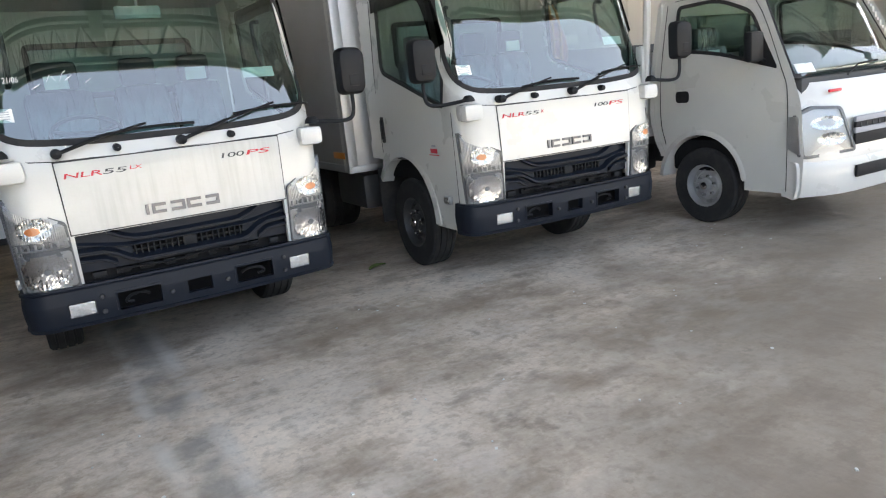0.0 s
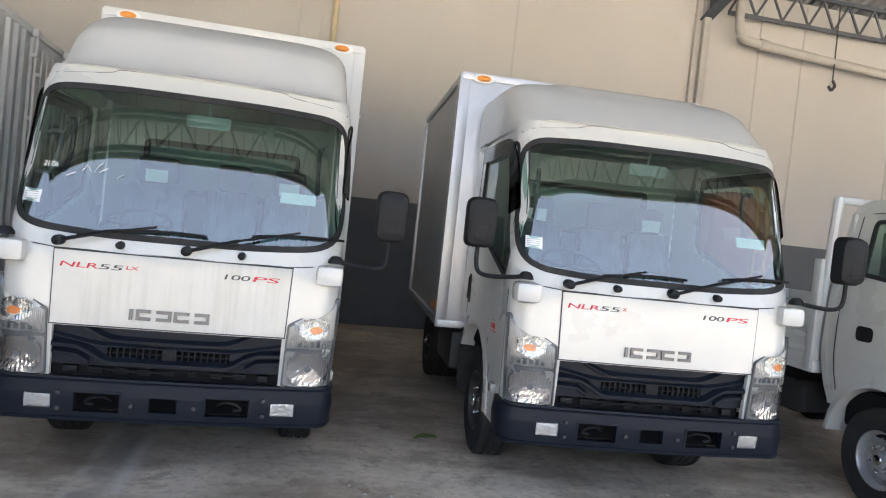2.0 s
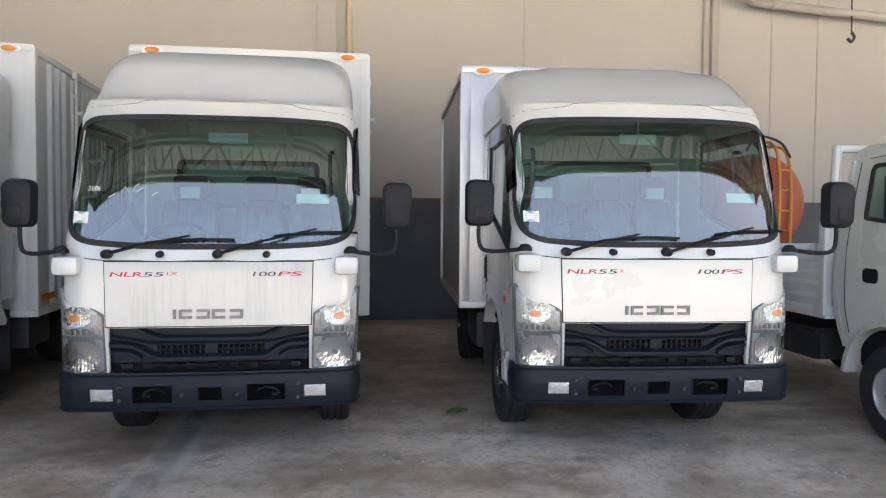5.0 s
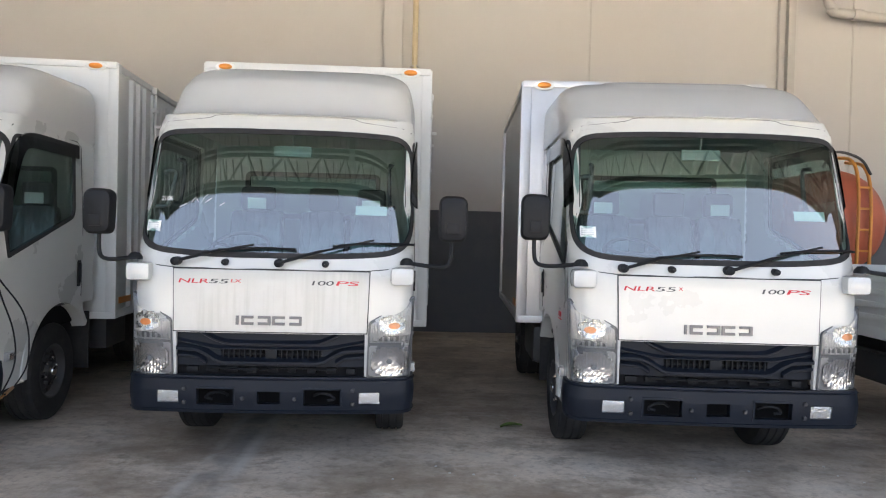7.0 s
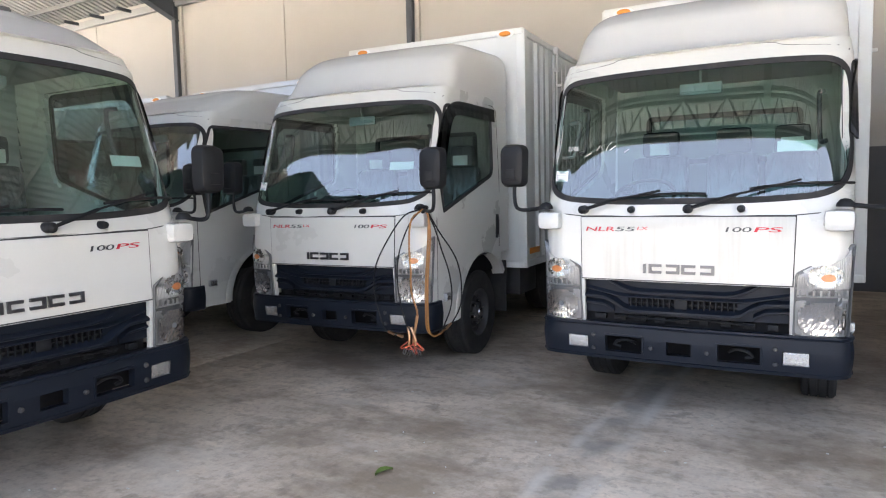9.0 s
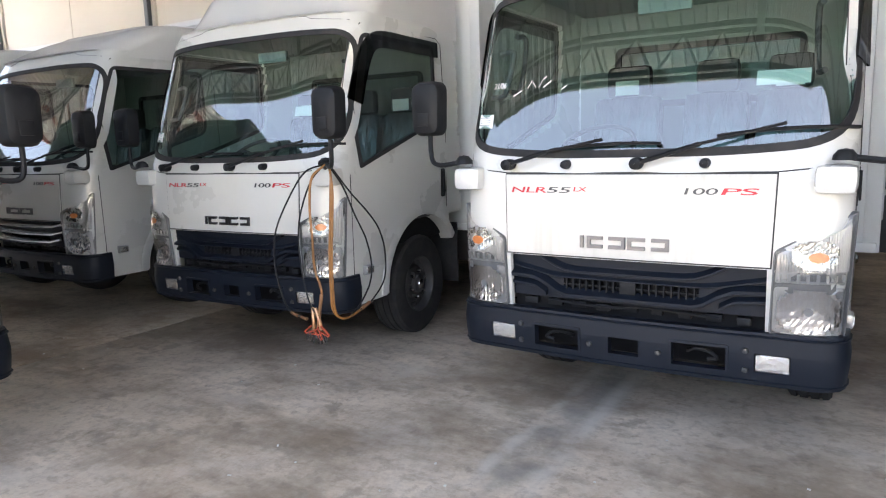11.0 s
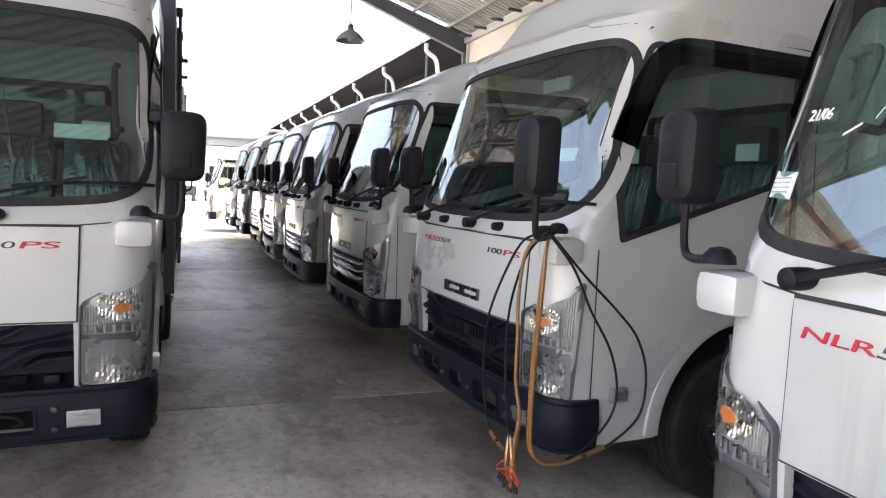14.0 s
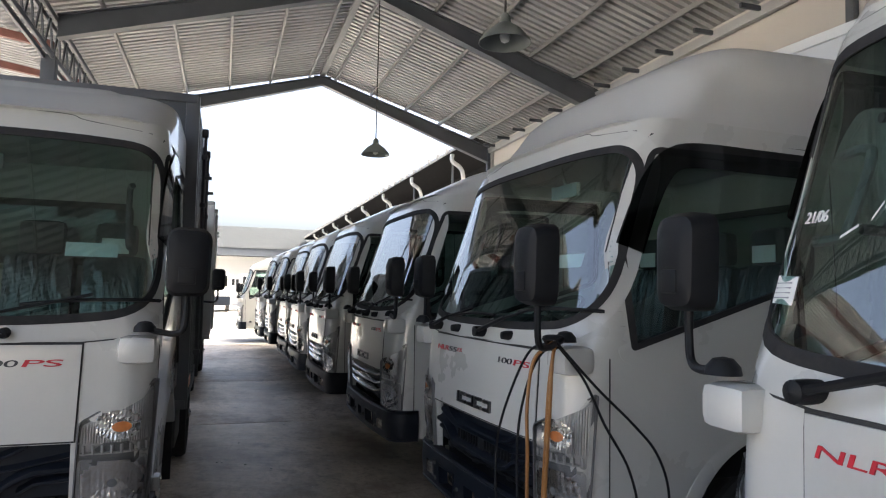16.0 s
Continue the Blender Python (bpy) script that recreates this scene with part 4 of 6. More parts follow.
def wheel(truck, x, y, sign, rim_mat, double=False):
    R = 0.38
    w = thing("wheel", "", "")
    w.parent = truck
    w.location = (x, y, R)
    key = "d" if double else "s"
    wide = 0.42 if double else 0.215

    def tyre():
        bm = bmesh.new()
        h = wide / 2
        prof = [(0.21, -h * 0.9), (0.30, -h), (0.358, -h * 0.97), (0.377, -h * 0.82)]
        for g in (-0.5, 0.0, 0.5):
            prof += [(0.38, h * (g - 0.08)), (0.370, h * (g - 0.06)), (0.370, h * (g + 0.06)), (0.38, h * (g + 0.08))]
        prof += [(0.377, h * 0.82), (0.358, h * 0.97), (0.30, h), (0.21, h * 0.9)]
        return lathe(bm, prof, 40)

    def rim():
        bm = bmesh.new()
        h = wide / 2
        lathe(bm, [(0.215, h * 0.95), (0.205, h * 0.95), (0.195, h * 0.75), (0.185, h * 0.4), (0.15, h * 0.35), (0.13, h * 0.55), (0.07, h * 0.6), (0.068, h * 0.9), (0.03, h * 1.05), (0.001, h * 1.05)], 32)
        for k in range(6):
            a = k * math.pi / 3
            lathe(bm, [(0.012, 0.0), (0.012, h * 0.8), (0.001, h * 0.85)], 8, "x", (0, 0.10 * math.cos(a), 0.10 * math.sin(a)))
        for k in range(14):
            a = k * math.pi / 7
            lathe(bm, [(0.016, h * 0.30), (0.016, h * 0.44), (0.001, h * 0.44)], 8, "x", (0, 0.168 * math.cos(a), 0.168 * math.sin(a)))
        return bm
    cpart(key, "hub_cap", lambda: lathe(bmesh.new(), [(0.04, wide * 0.5), (0.036, wide * 0.54), (0.02, wide * 0.56), (0.001, wide * 0.56)], 16), M_CHROME, w)
    cpart(key, "tyre", tyre, M_RUBBER, w)
    if not double:
        for j in range(6):
            g = j * math.pi / 3 + 0.3
            cpart(f"{j}", "wheel_nut", lambda: lathe(bmesh.new(), [(0.013, wide * 0.25), (0.013, wide * 0.42), (0.008, wide * 0.45), (0.001, wide * 0.45)], 6, "x", (0, 0.10 * math.cos(g), 0.10 * math.sin(g))), M_CHROME, w)
    link("rim", cached("rim|" + key + rim_mat.name, rim), rim_mat, w)
    if sign < 0:
        w.rotation_euler = (0, 0, math.pi)
    return w


def mirror(truck, s, mx=1.12, my=-0.03):
    """A tall door mirror on its bent arm, with the white foot it stands on."""
    k = f"{s}{mx}{my}"

    def foot():
        bm = one_box((s * 0.815, 0.045, 1.215), (0.15, 0.15, 0.115), 0.034)
        return bm
    f = cpart(k, "mirror_foot", foot, M_PAINT, truck)

    def knob():
        return lathe(bmesh.new(), [(0.001, 1.335), (0.025, 1.33), (0.042, 1.31), (0.045, 1.29)], 20, "z", (s * 0.84, 0.005, 0))
    cpart(k, "pivot_cap", knob, M_PLASTIC, f)
    arm = [(s * 0.84, 0.0, 1.305)] + [(s * (0.84 + (mx - 0.84) * q), my * q, z) for q, z in ((0.3, 1.292), (0.7, 1.283), (0.93, 1.30), (1.0, 1.36), (1.0, 1.47))]
    cpart(k, "mirror_arm", lambda: tube(bmesh.new(), curve_pts(arm, 5), 0.013, 8), M_PLASTIC, truck)

    def shell():
        bm = bmesh.new()
        rows = []
        o = rounded([(-0.085, -0.145), (0.085, -0.145), (0.095, 0.14), (-0.085, 0.145)], [0.05, 0.05, 0.06, 0.06], 5)
        for d, q in ((0.035, 0.93), (0.03, 1.0), (-0.02, 1.0), (-0.055, 0.9), (-0.07, 0.6)):
            rows.append([bm.verts.new((s * mx + p.x * q, my + d, 1.585 + p.y * q)) for p in o])
        n = len(o)
        for a, b in zip(rows, rows[1:]):
            for i in range(n):
                bm.faces.new((a[i], a[(i + 1) % n], b[(i + 1) % n], b[i]))
        bm.faces.new(rows[-1])
        bm.faces.new(rows[0][::-1])
        box(bm, (s * mx, my - 0.065, 1.525), (0.07, 0.02, 0.07), 0.008)
        return bm
    m = cpart(k, "mirror_shell", shell, M_PLASTIC, truck, "tall black plastic mirror housing")
    cpart(k, "mirror_glass", lambda: slab(bmesh.new(), rounded([(-0.075, -0.13), (0.075, -0.13), (0.08, 0.125), (-0.075, 0.13)], 0.04), lambda x, z, o: Vector((s * mx + x, my + 0.036 + o, 1.585 + z)), 0, 0.003), M_MIRROR, m)


def wiper(truck, x0, x1, z1, key):
    def build():
        bm = bmesh.new()
        a = Vector((x0, -0.03, 1.285))
        b = skin(x1, z1, 0.035)
        lathe(bm, [(0.001, -0.05), (0.026, -0.04), (0.028, 0.0), (0.026, 0.035)], 14, "y", (x0, 0, 1.285))
        mid = a.lerp(b, 0.45) + Vector((0, -0.01, 0.01))
        tube(bm, [a, mid], 0.011, 6)
        tube(bm, [mid, b], 0.007, 6)
        pts = [skin(x1 - 0.26 + 0.52 * q, z1 - 0.045 + 0.07 * q - 0.05 * q * q, 0.022) for q in (i / 8 for i in range(9))]
        tube(bm, pts, 0.008, 6)
        return bm
    cpart(key, "wiper", build, M_PLASTIC, truck)


def interior(truck):
    cpart("", "cab_floor", lambda: one_box((0, 0.93, 0.78), (1.60, 1.48, 0.22), 0.03), M_VOID, truck)

    def dash():
        bm = one_box((0, 0.38, 1.17), (1.62, 0.42, 0.26), 0.07)
        box(bm, (-0.36, 0.45, 1.31), (0.36, 0.22, 0.10), 0.04)
        return bm
    cpart("", "dashboard", dash, M_DARKTRIM, truck)

    def sw():
        bm = bmesh.new()
        ring = [(0.20 * math.cos(2 * math.pi * i / 28), 0.20 * math.sin(2 * math.pi * i / 28), 0) for i in range(29)]
        tube(bm, ring, 0.014, 7, False)
        box(bm, (0, 0, -0.02), (0.11, 0.09, 0.04), 0.015)
        for a in (0.3, math.pi - 0.3, -math.pi / 2):
            tube(bm, [(0, 0, -0.01), (0.2 * math.cos(a), 0.2 * math.sin(a), 0)], 0.012, 6)
        bmesh.ops.transform(bm, matrix=pose(-0.36, 0.66, 1.36, 32, 0, 0), verts=bm.verts)
        tube(bm, [(-0.36, 0.65, 1.35), (-0.36, 0.45, 1.15)], 0.025, 8)
        return bm
    cpart("", "steering_wheel", sw, M_DARKTRIM, truck)
    for x, w in ((-0.42, 0.44), (0.12, 0.38), (0.52, 0.36)):
        def seat():
            bm = bmesh.new()
            box(bm, (x, 1.10, 1.03), (w, 0.50, 0.16), 0.06)
            box(bm, (x, 1.42, 1.36), (w, 0.15, 0.60), 0.06, Matrix.Rotation(radians(-10), 4, "X"))
            return bm
        st = cpart(f"{x}", "cab_seat", seat, M_SEAT, truck, "grey seat still wrapped in clear plastic")

        def rest():
            bm = one_box((x, 1.47, 1.755), (w * 0.66, 0.10, 0.20), 0.045)
            for d in (-0.05, 0.05):
                tube(bm, [(x + d, 1.47, 1.60), (x + d, 1.47, 1.70)], 0.008, 6)
            return bm
        cpart(f"{x}", "headrest", rest, M_DARKTRIM, st, "black headrest")
        if x != 0.12:
            cpart(f"{x}", "paper_tag", lambda: one_box((x, 1.405, 1.715), (0.15, 0.004, 0.09)), M_WHITE, st, "white paper tag on the headrest")

    def back():
        return plate(bmesh.new(), ticks(-0.83, 0.83, 0.1, -0.55, 0.55), ticks(0.85, 2.28, 0.1, 1.62, 1.98), lambda x, z: not (abs(x) < 0.55 and 1.62 < z < 1.98), flat_xz(CAB_BACK - 0.02), 0.02)
    cpart("", "cab_back", back, M_LINER, truck)
    rim_out = rounded([(-0.58, 1.60), (0.58, 1.60), (0.58, 2.0), (-0.58, 2.0)], 0.06)
    cpart("", "rear_window_frame", lambda: band(bmesh.new(), rim_out, shrunk(rim_out, 0.04), flat_xz(CAB_BACK - 0.022), 0, 0.02), M_RUBBER, truck)
    cpart("", "rear_window", lambda: slab(bmesh.new(), rim_out, flat_xz(CAB_BACK - 0.03), 0, 0.004, 2), M_SIDEGLASS, truck)
    cpart("", "headlining", lambda: one_box((0, 1.02, 2.215), (1.52, 1.1, 0.02), 0.008), M_LINER, truck)

    def rv():
        bm = one_box((0.03, 0.50, 2.04), (0.26, 0.03, 0.075), 0.012)
        tube(bm, [(0.03, 0.50, 2.08), (0.03, 0.47, 2.17)], 0.008, 6)
        return bm
    cpart("", "rear_view_mirror", rv, M_LINER, truck)
    for s in (1, -1):
        cpart(f"{s}", "grab_handle", lambda: tube(bmesh.new(), curve_pts([(s * 0.72, 0.40, 1.95), (s * 0.70, 0.47, 1.93), (s * 0.71, 0.42, 1.68), (s * 0.74, 0.35, 1.66)], 5), 0.014, 7), M_DARKTRIM, truck)


def stripe(bm, pts, width, surf, o0, o1):
    """A raised flat stroke along points, mitred at its bends."""
    pts = [Vector(p) for p in pts]
    sides = ([], [])
    for i, p in enumerate(pts):
        a = (p - pts[i - 1]).normalized() if i else (pts[1] - p).normalized()
        b = (pts[i + 1] - p).normalized() if i + 1 < len(pts) else a
        t = (a + b).normalized()
        nrm = Vector((-t.y, t.x)) * (width / 2 / max(0.5, t.dot(a)))
        sides[0].append(p + nrm)
        sides[1].append(p - nrm)
    rows = [[bm.verts.new(surf(*q, o)) for q in sides[k]] for k, o in ((0, o0), (0, o1), (1, o1), (1, o0))]
    for a, b in zip(rows, rows[1:]):
        for i in range(len(pts) - 1):
            bm.faces.new((a[i], a[i + 1], b[i + 1], b[i]))
    for e in (0, -1):
        bm.faces.new([r[e] for r in rows])
    return bm


def badge(truck, material):
    """Five plain raised brackets in a row, in place of the maker's badge."""
    x = -0.212
    lo, hi = 0.905, 0.945
    for k, w in enumerate((0.016, 0.082, 0.084, 0.086, 0.084)):
        a, b = x + 0.008, x + w - 0.008
        line = [(a, lo - 0.008), (a, hi + 0.008)] if not k else [(b, hi), (a, hi), (a, lo), (b, lo)]
        if k and k % 2 == 0:
            line = [(a + b - p, q) for p, q in line]
        cpart(f"{k}", "badge_mark", lambda: stripe(bmesh.new(), line, 0.016, skin, 0.006, 0.021), material, truck, "plain raised badge mark")
        x += w + (0.012 if k else 0.018)


def words(truck, x0, x1, z0, z1, text, material):
    """Slanted lettering on the front lid, fitted between x0 and x1."""
    key = f"words|{text}|{x0}|{material.name}"
    if key not in CACHE:
        me = lettering(text, 0.05, 0.12)
        xs, zs = [v.co.x for v in me.vertices], [v.co.z for v in me.vertices]
        kx, kz = (x1 - x0) / (max(xs) - min(xs)), (z1 - z0) / (max(zs) - min(zs))
        for v in me.vertices:
            v.co.x, v.co.z = x0 + (v.co.x - min(xs)) * kx, z0 + (v.co.z - min(zs)) * kz
            v.co.y += skin(v.co.x, v.co.z, 0.009).y
        CACHE[key] = me
    return link("lettering", CACHE[key], material, truck)


def pane_bm():
    edge = shrunk(SCREEN, 0.006)
    us, zs = ticks(-0.92, 0.92, 0.02), ticks(1.31, 2.18, 0.02)
    bm = bmesh.new()
    grid = [[bm.verts.new(skin(u, z)) for u in us] for z in zs]
    for j in range(len(zs) - 1):
        for i in range(len(us) - 1):
            if inside(edge, (us[i] + us[i + 1]) / 2, (zs[j] + zs[j + 1]) / 2):
                bm.faces.new((grid[j][i], grid[j][i + 1], grid[j + 1][i + 1], grid[j + 1][i]))
    bmesh.ops.delete(bm, geom=[v for v in bm.verts if not v.link_faces], context="VERTS")
    return bm


def cab(truck, roof="tall", model="LX", visor=True, grille="dark", sticker=True, nose="chrome", rim=None, right_mirror=(1.12, -0.03), lid_mat=None):
    shell = cpart("", "cab_body", cab_shell, M_PAINT, truck)
    cpart("", "grab_handle", lambda: tube(bmesh.new(), curve_pts([(-0.80, 0.36, 1.86), (-0.745, 0.37, 1.87), (-0.725, 0.37, 1.84), (-0.745, 0.31, 1.66), (-0.765, 0.29, 1.635), (-0.82, 0.28, 1.63)], 5), 0.014, 8), M_TRIM, truck)
    cpart(roof, "roof_fairing", lambda: roof_cap(roof), M_FAIR, truck, "pearl silver wind deflector on the roof" if roof == "tall" else "smooth white raised roof")
    cpart("", "roof_seam", roof_seam, M_TRIM, truck)
    screen = cpart("", "windscreen", pane_bm, M_GLASS, truck)
    screen.visible_shadow = False
    cpart("", "windscreen_border", lambda: band(bmesh.new(), SCREEN, shrunk(SCREEN, 0.036), skin, -0.006, 0.006), M_RUBBER, screen)
    cpart("", "windscreen_flange", lambda: band(bmesh.new(), shrunk(SCREEN, -0.068), SCREEN, skin, -0.004, 0.004), M_PAINT, truck)
    lid = lambda u, z, o=0.0: skin(u * (1 + 0.0437 * (z - 0.853)), z, 0.008 + o)
    lid_bm = lambda: plate(bmesh.new(), ticks(-0.597, 0.597, 0.06), ticks(0.853, 1.236, 0.035), lambda u, z: True, lid, 0.007)
    if lid_mat:
        part("front_lid", lid_bm(), lid_mat, truck, "white front lid with rain streaks")
    else:
        cpart("", "front_lid", lid_bm, M_PAINT, truck)
    gap = lambda u, z, o=0.0: skin(u * (1 + 0.0437 * (z - 0.853)), z, 0.004 + o)
    cpart("", "lid_gap", lambda: plate(bmesh.new(), ticks(-0.603, 0.603, 0.06), ticks(0.846, 1.243, 0.04), lambda u, z: True, gap, 0.003), M_SEAM, truck)

    def cowl_gap():
        bm = bmesh.new()
        tube(bm, [skin(u, 1.244 + 0.02 * max(0, abs(u) - 0.6) / 0.2, 0.0) for u in ticks(-0.8, 0.8, 0.1)], 0.004, 4)
        return bm
    cpart("", "cowl_gap", cowl_gap, M_SEAM, truck)
    # black box behind the grille, added to stand for the shade inside
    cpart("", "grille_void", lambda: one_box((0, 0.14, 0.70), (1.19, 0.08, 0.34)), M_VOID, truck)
    g = cpart("", "grille", grille_panel, M_NAVY, truck)
    if grille == "dark":
        for i in range(len(GRILLE_BARS)):
            cpart(f"{i}", "grille_bar", lambda: grille_bar(i), M_NAVY, g)
        cpart("", "slot_insert", fins, M_PLASTIC, g)
    else:
        for i in range(3):
            cpart(f"{i}", "chrome_bar", lambda: chrome_bar(i), M_CHROME, g, "curved chrome grille bar")
    cpart("", "radiator_support", clutter, M_PLASTIC, truck)
    b = cpart("", "bumper", bumper_bm, M_NAVY, truck, "dark blue grey steel bumper with square pockets")
    cpart("", "bumper_edge", bumper_ridge, M_NAVY, b)
    # black sheet behind the pockets, added as their shade
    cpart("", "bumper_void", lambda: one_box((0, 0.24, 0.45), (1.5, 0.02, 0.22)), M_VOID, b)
    for s in (1, -1):
        fog = [(0.56, 0.41), (0.686, 0.41), (0.686, 0.48), (0.56, 0.48)]
        f = cpart(f"{s}", "fog_lamp", lambda: slab(bmesh.new(), mir(rounded(fog, 0.006, 2), s), bumper_skin, -0.02, -0.006, 4), M_REFL, b, "rectangular chrome fog lamp")
        cpart(f"{s}", "fog_lens", lambda: slab(bmesh.new(), mir(rounded(fog, 0.006, 2), s), bumper_skin, -0.004, 0.004, 2), M_LENS, f)
        hook = curve_pts([(s * 0.27, 0.06, 0.44), (s * 0.31, 0.03, 0.465), (s * 0.37, 0.02, 0.46), (s * 0.40, 0.03, 0.43), (s * 0.36, 0.03, 0.42)], 5)
        cpart(f"{s}", "tow_hook", lambda: tube(bmesh.new(), hook, 0.009, 7), M_PLASTIC, b)
        pocket = rounded([(0.205, 0.385), (0.455, 0.385), (0.455, 0.51), (0.205, 0.51)], 0.012, 2)
        cpart(f"{s}", "pocket_frame", lambda: band(bmesh.new(), mir(pocket, s), mir(shrunk(pocket, 0.012), s), bumper_skin, 0.0, 0.007), M_NAVY, b)
        headlight(truck, s)
        mirror(truck, s, *(right_mirror if s > 0 else (1.112, 0.12)))
        cpart(f"{s}", "wheel_arch", lambda: fender(s), M_PAINT, truck)
        win = side_poly(SIDEWIN, SIDER, s)
        glass = cpart(f"{s}", "side_window", lambda: slab(bmesh.new(), win, skin, -0.012, -0.008, 3), M_SIDEGLASS, truck)
        glass.visible_shadow = False
        cpart(f"{s}", "window_flange", lambda: band(bmesh.new(), shrunk(win, -0.055), win, skin, -0.004, 0.0025), M_PAINT, truck)
        cpart(f"{s}", "window_rubber", lambda: band(bmesh.new(), win, shrunk(win, 0.03), skin, -0.01, 0.005), M_RUBBER, glass)

        def door_gap():
            bm = bmesh.new()
            for line in ([(0.20, 0.43), (0.185, 1.2), (0.20, 1.62)], [(1.46, 0.90), (1.47, 1.5), (1.45, 2.15), (1.38, 2.19), (0.42, 2.18), (0.33, 2.10), (0.19, 1.66)]):
                tube(bm, [skin(s * side_u(y, z), z, 0.0) for y, z in line], 0.004, 4)
            return bm
        cpart(f"{s}", "door_gap", door_gap, M_SEAM, truck)
        hand = rounded([(1.375, 0.985), (1.435, 0.985), (1.435, 1.205), (1.375, 1.205)], 0.02)
        hand = [Vector((s * side_u(p.x, p.y), p.y)) for p in hand]
        hand = hand if s > 0 else hand[::-1]
        h = cpart(f"{s}", "door_handle", lambda: slab(bmesh.new(), hand, skin, 0.0, 0.006, 2), M_PLASTIC, truck)
        cpart(f"{s}", "handle_grip", lambda: one_box(skin(s * side_u(1.405, 1.1), 1.1, 0.012), (0.014, 0.03, 0.17), 0.006), M_PLASTIC, h)
        mk = cpart(f"{s}", "side_marker", lambda: one_box(skin(s * side_u(0.34, 0.585), 0.585, 0.012), (0.035, 0.095, 0.065), 0.012), M_SILVER, truck, "clear side indicator")
        cpart(f"{s}", "marker_lens", lambda: one_box(skin(s * side_u(0.34, 0.585), 0.585, 0.028), (0.012, 0.07, 0.045), 0.005), M_REFL, mk)
        cpart(f"{s}", "washer_nozzle", lambda: lathe(bmesh.new(), [(0.001, -0.03), (0.018, -0.025), (0.022, 0.0), (0.022, 0.04)], 14, "y", (0.33 if s > 0 else -0.29, 0.0, 1.283)), M_PLASTIC, truck)
        if visor:
            def visor_bm():
                line = curve_pts([(0.288, 1.68, 0), (0.352, 1.84, 0), (0.425, 1.985, 0), (0.51, 2.07, 0), (0.66, 2.098, 0), (1.0, 2.10, 0), (1.37, 2.10, 0)], 5)
                return stripe(bmesh.new(), [p.xy for p in line], 0.11, lambda y, z, o: skin(s * side_u(y, z), z, o), 0.010, 0.022)
            cpart(f"{s}", "door_visor", visor_bm, M_VISOR, truck, "smoked rain visor")
    for i in range(6):
        x = (-0.52, -0.16, 0.16, 0.52, -0.16, 0.16)[i]
        z = (0.41, 0.44, 0.44, 0.41, 0.44, 0.44)[i]
        if i < 4:
            for zz in ((z, z + 0.085) if abs(x) > 0.3 else (z,)):
                cpart(f"{x}{zz}", "bolt", lambda: lathe(bmesh.new(), [(0.001, -0.016), (0.011, -0.014), (0.014, -0.004), (0.014, 0.01)], 10, "y", (*bumper_skin(x, zz).xy, zz)), M_CHASSIS, b)
    wiper(truck, -0.585, -0.12, 1.395, "l")
    wiper(truck, 0.045, 0.63, 1.44, "r")
    interior(truck)
    badge(truck, M_BADGE if nose == "chrome" else M_PLASTIC)
    words(truck, -0.575, -0.388, 1.150, 1.177, "NLR", M_RED)
    words(truck, -0.386, -0.264, 1.150, 1.177, "55", M_DARKTXT)
    words(truck, -0.25, -0.185 if len(model) > 1 else -0.222, 1.158, 1.178, model, M_RED)
    words(truck, 0.25, 0.387, 1.150, 1.178, "100", M_DARKTXT)
    words(truck, 0.398, 0.545, 1.150, 1.178, "PS", M_RED)
    if sticker:
        st = [(-0.83, 1.47), (-0.73, 1.465), (-0.73, 1.535), (-0.83, 1.54)]
        lab = cpart("", "paper_sticker", lambda: slab(bmesh.new(), [Vector(p) for p in st], skin, 0.001, 0.003, 2), M_WHITE, screen, "white printed paper sticker")

        def lines():
            bm = bmesh.new()
            for i in range(4):
                z = 1.482 + 0.012 * i
                slab(bm, [Vector(p) for p in ((-0.82, z), (-0.745, z), (-0.745, z + 0.004), (-0.82, z + 0.004))], skin, 0.003, 0.004, 1)
            return bm
        cpart("", "sticker_print", lines, M_GREYTXT, lab)
        card = [(0.50, 1.60), (0.70, 1.60), (0.70, 1.66), (0.50, 1.66)]
        cpart("", "window_card", lambda: slab(bmesh.new(), [Vector(p) for p in card], skin, -0.014, -0.012, 2), M_WHITE, screen, "white card behind the glass")
    for s in (1, -1):
        wheel(truck, s * 0.725, HUB[0], s, rim or M_CHASSIS)
    return shell


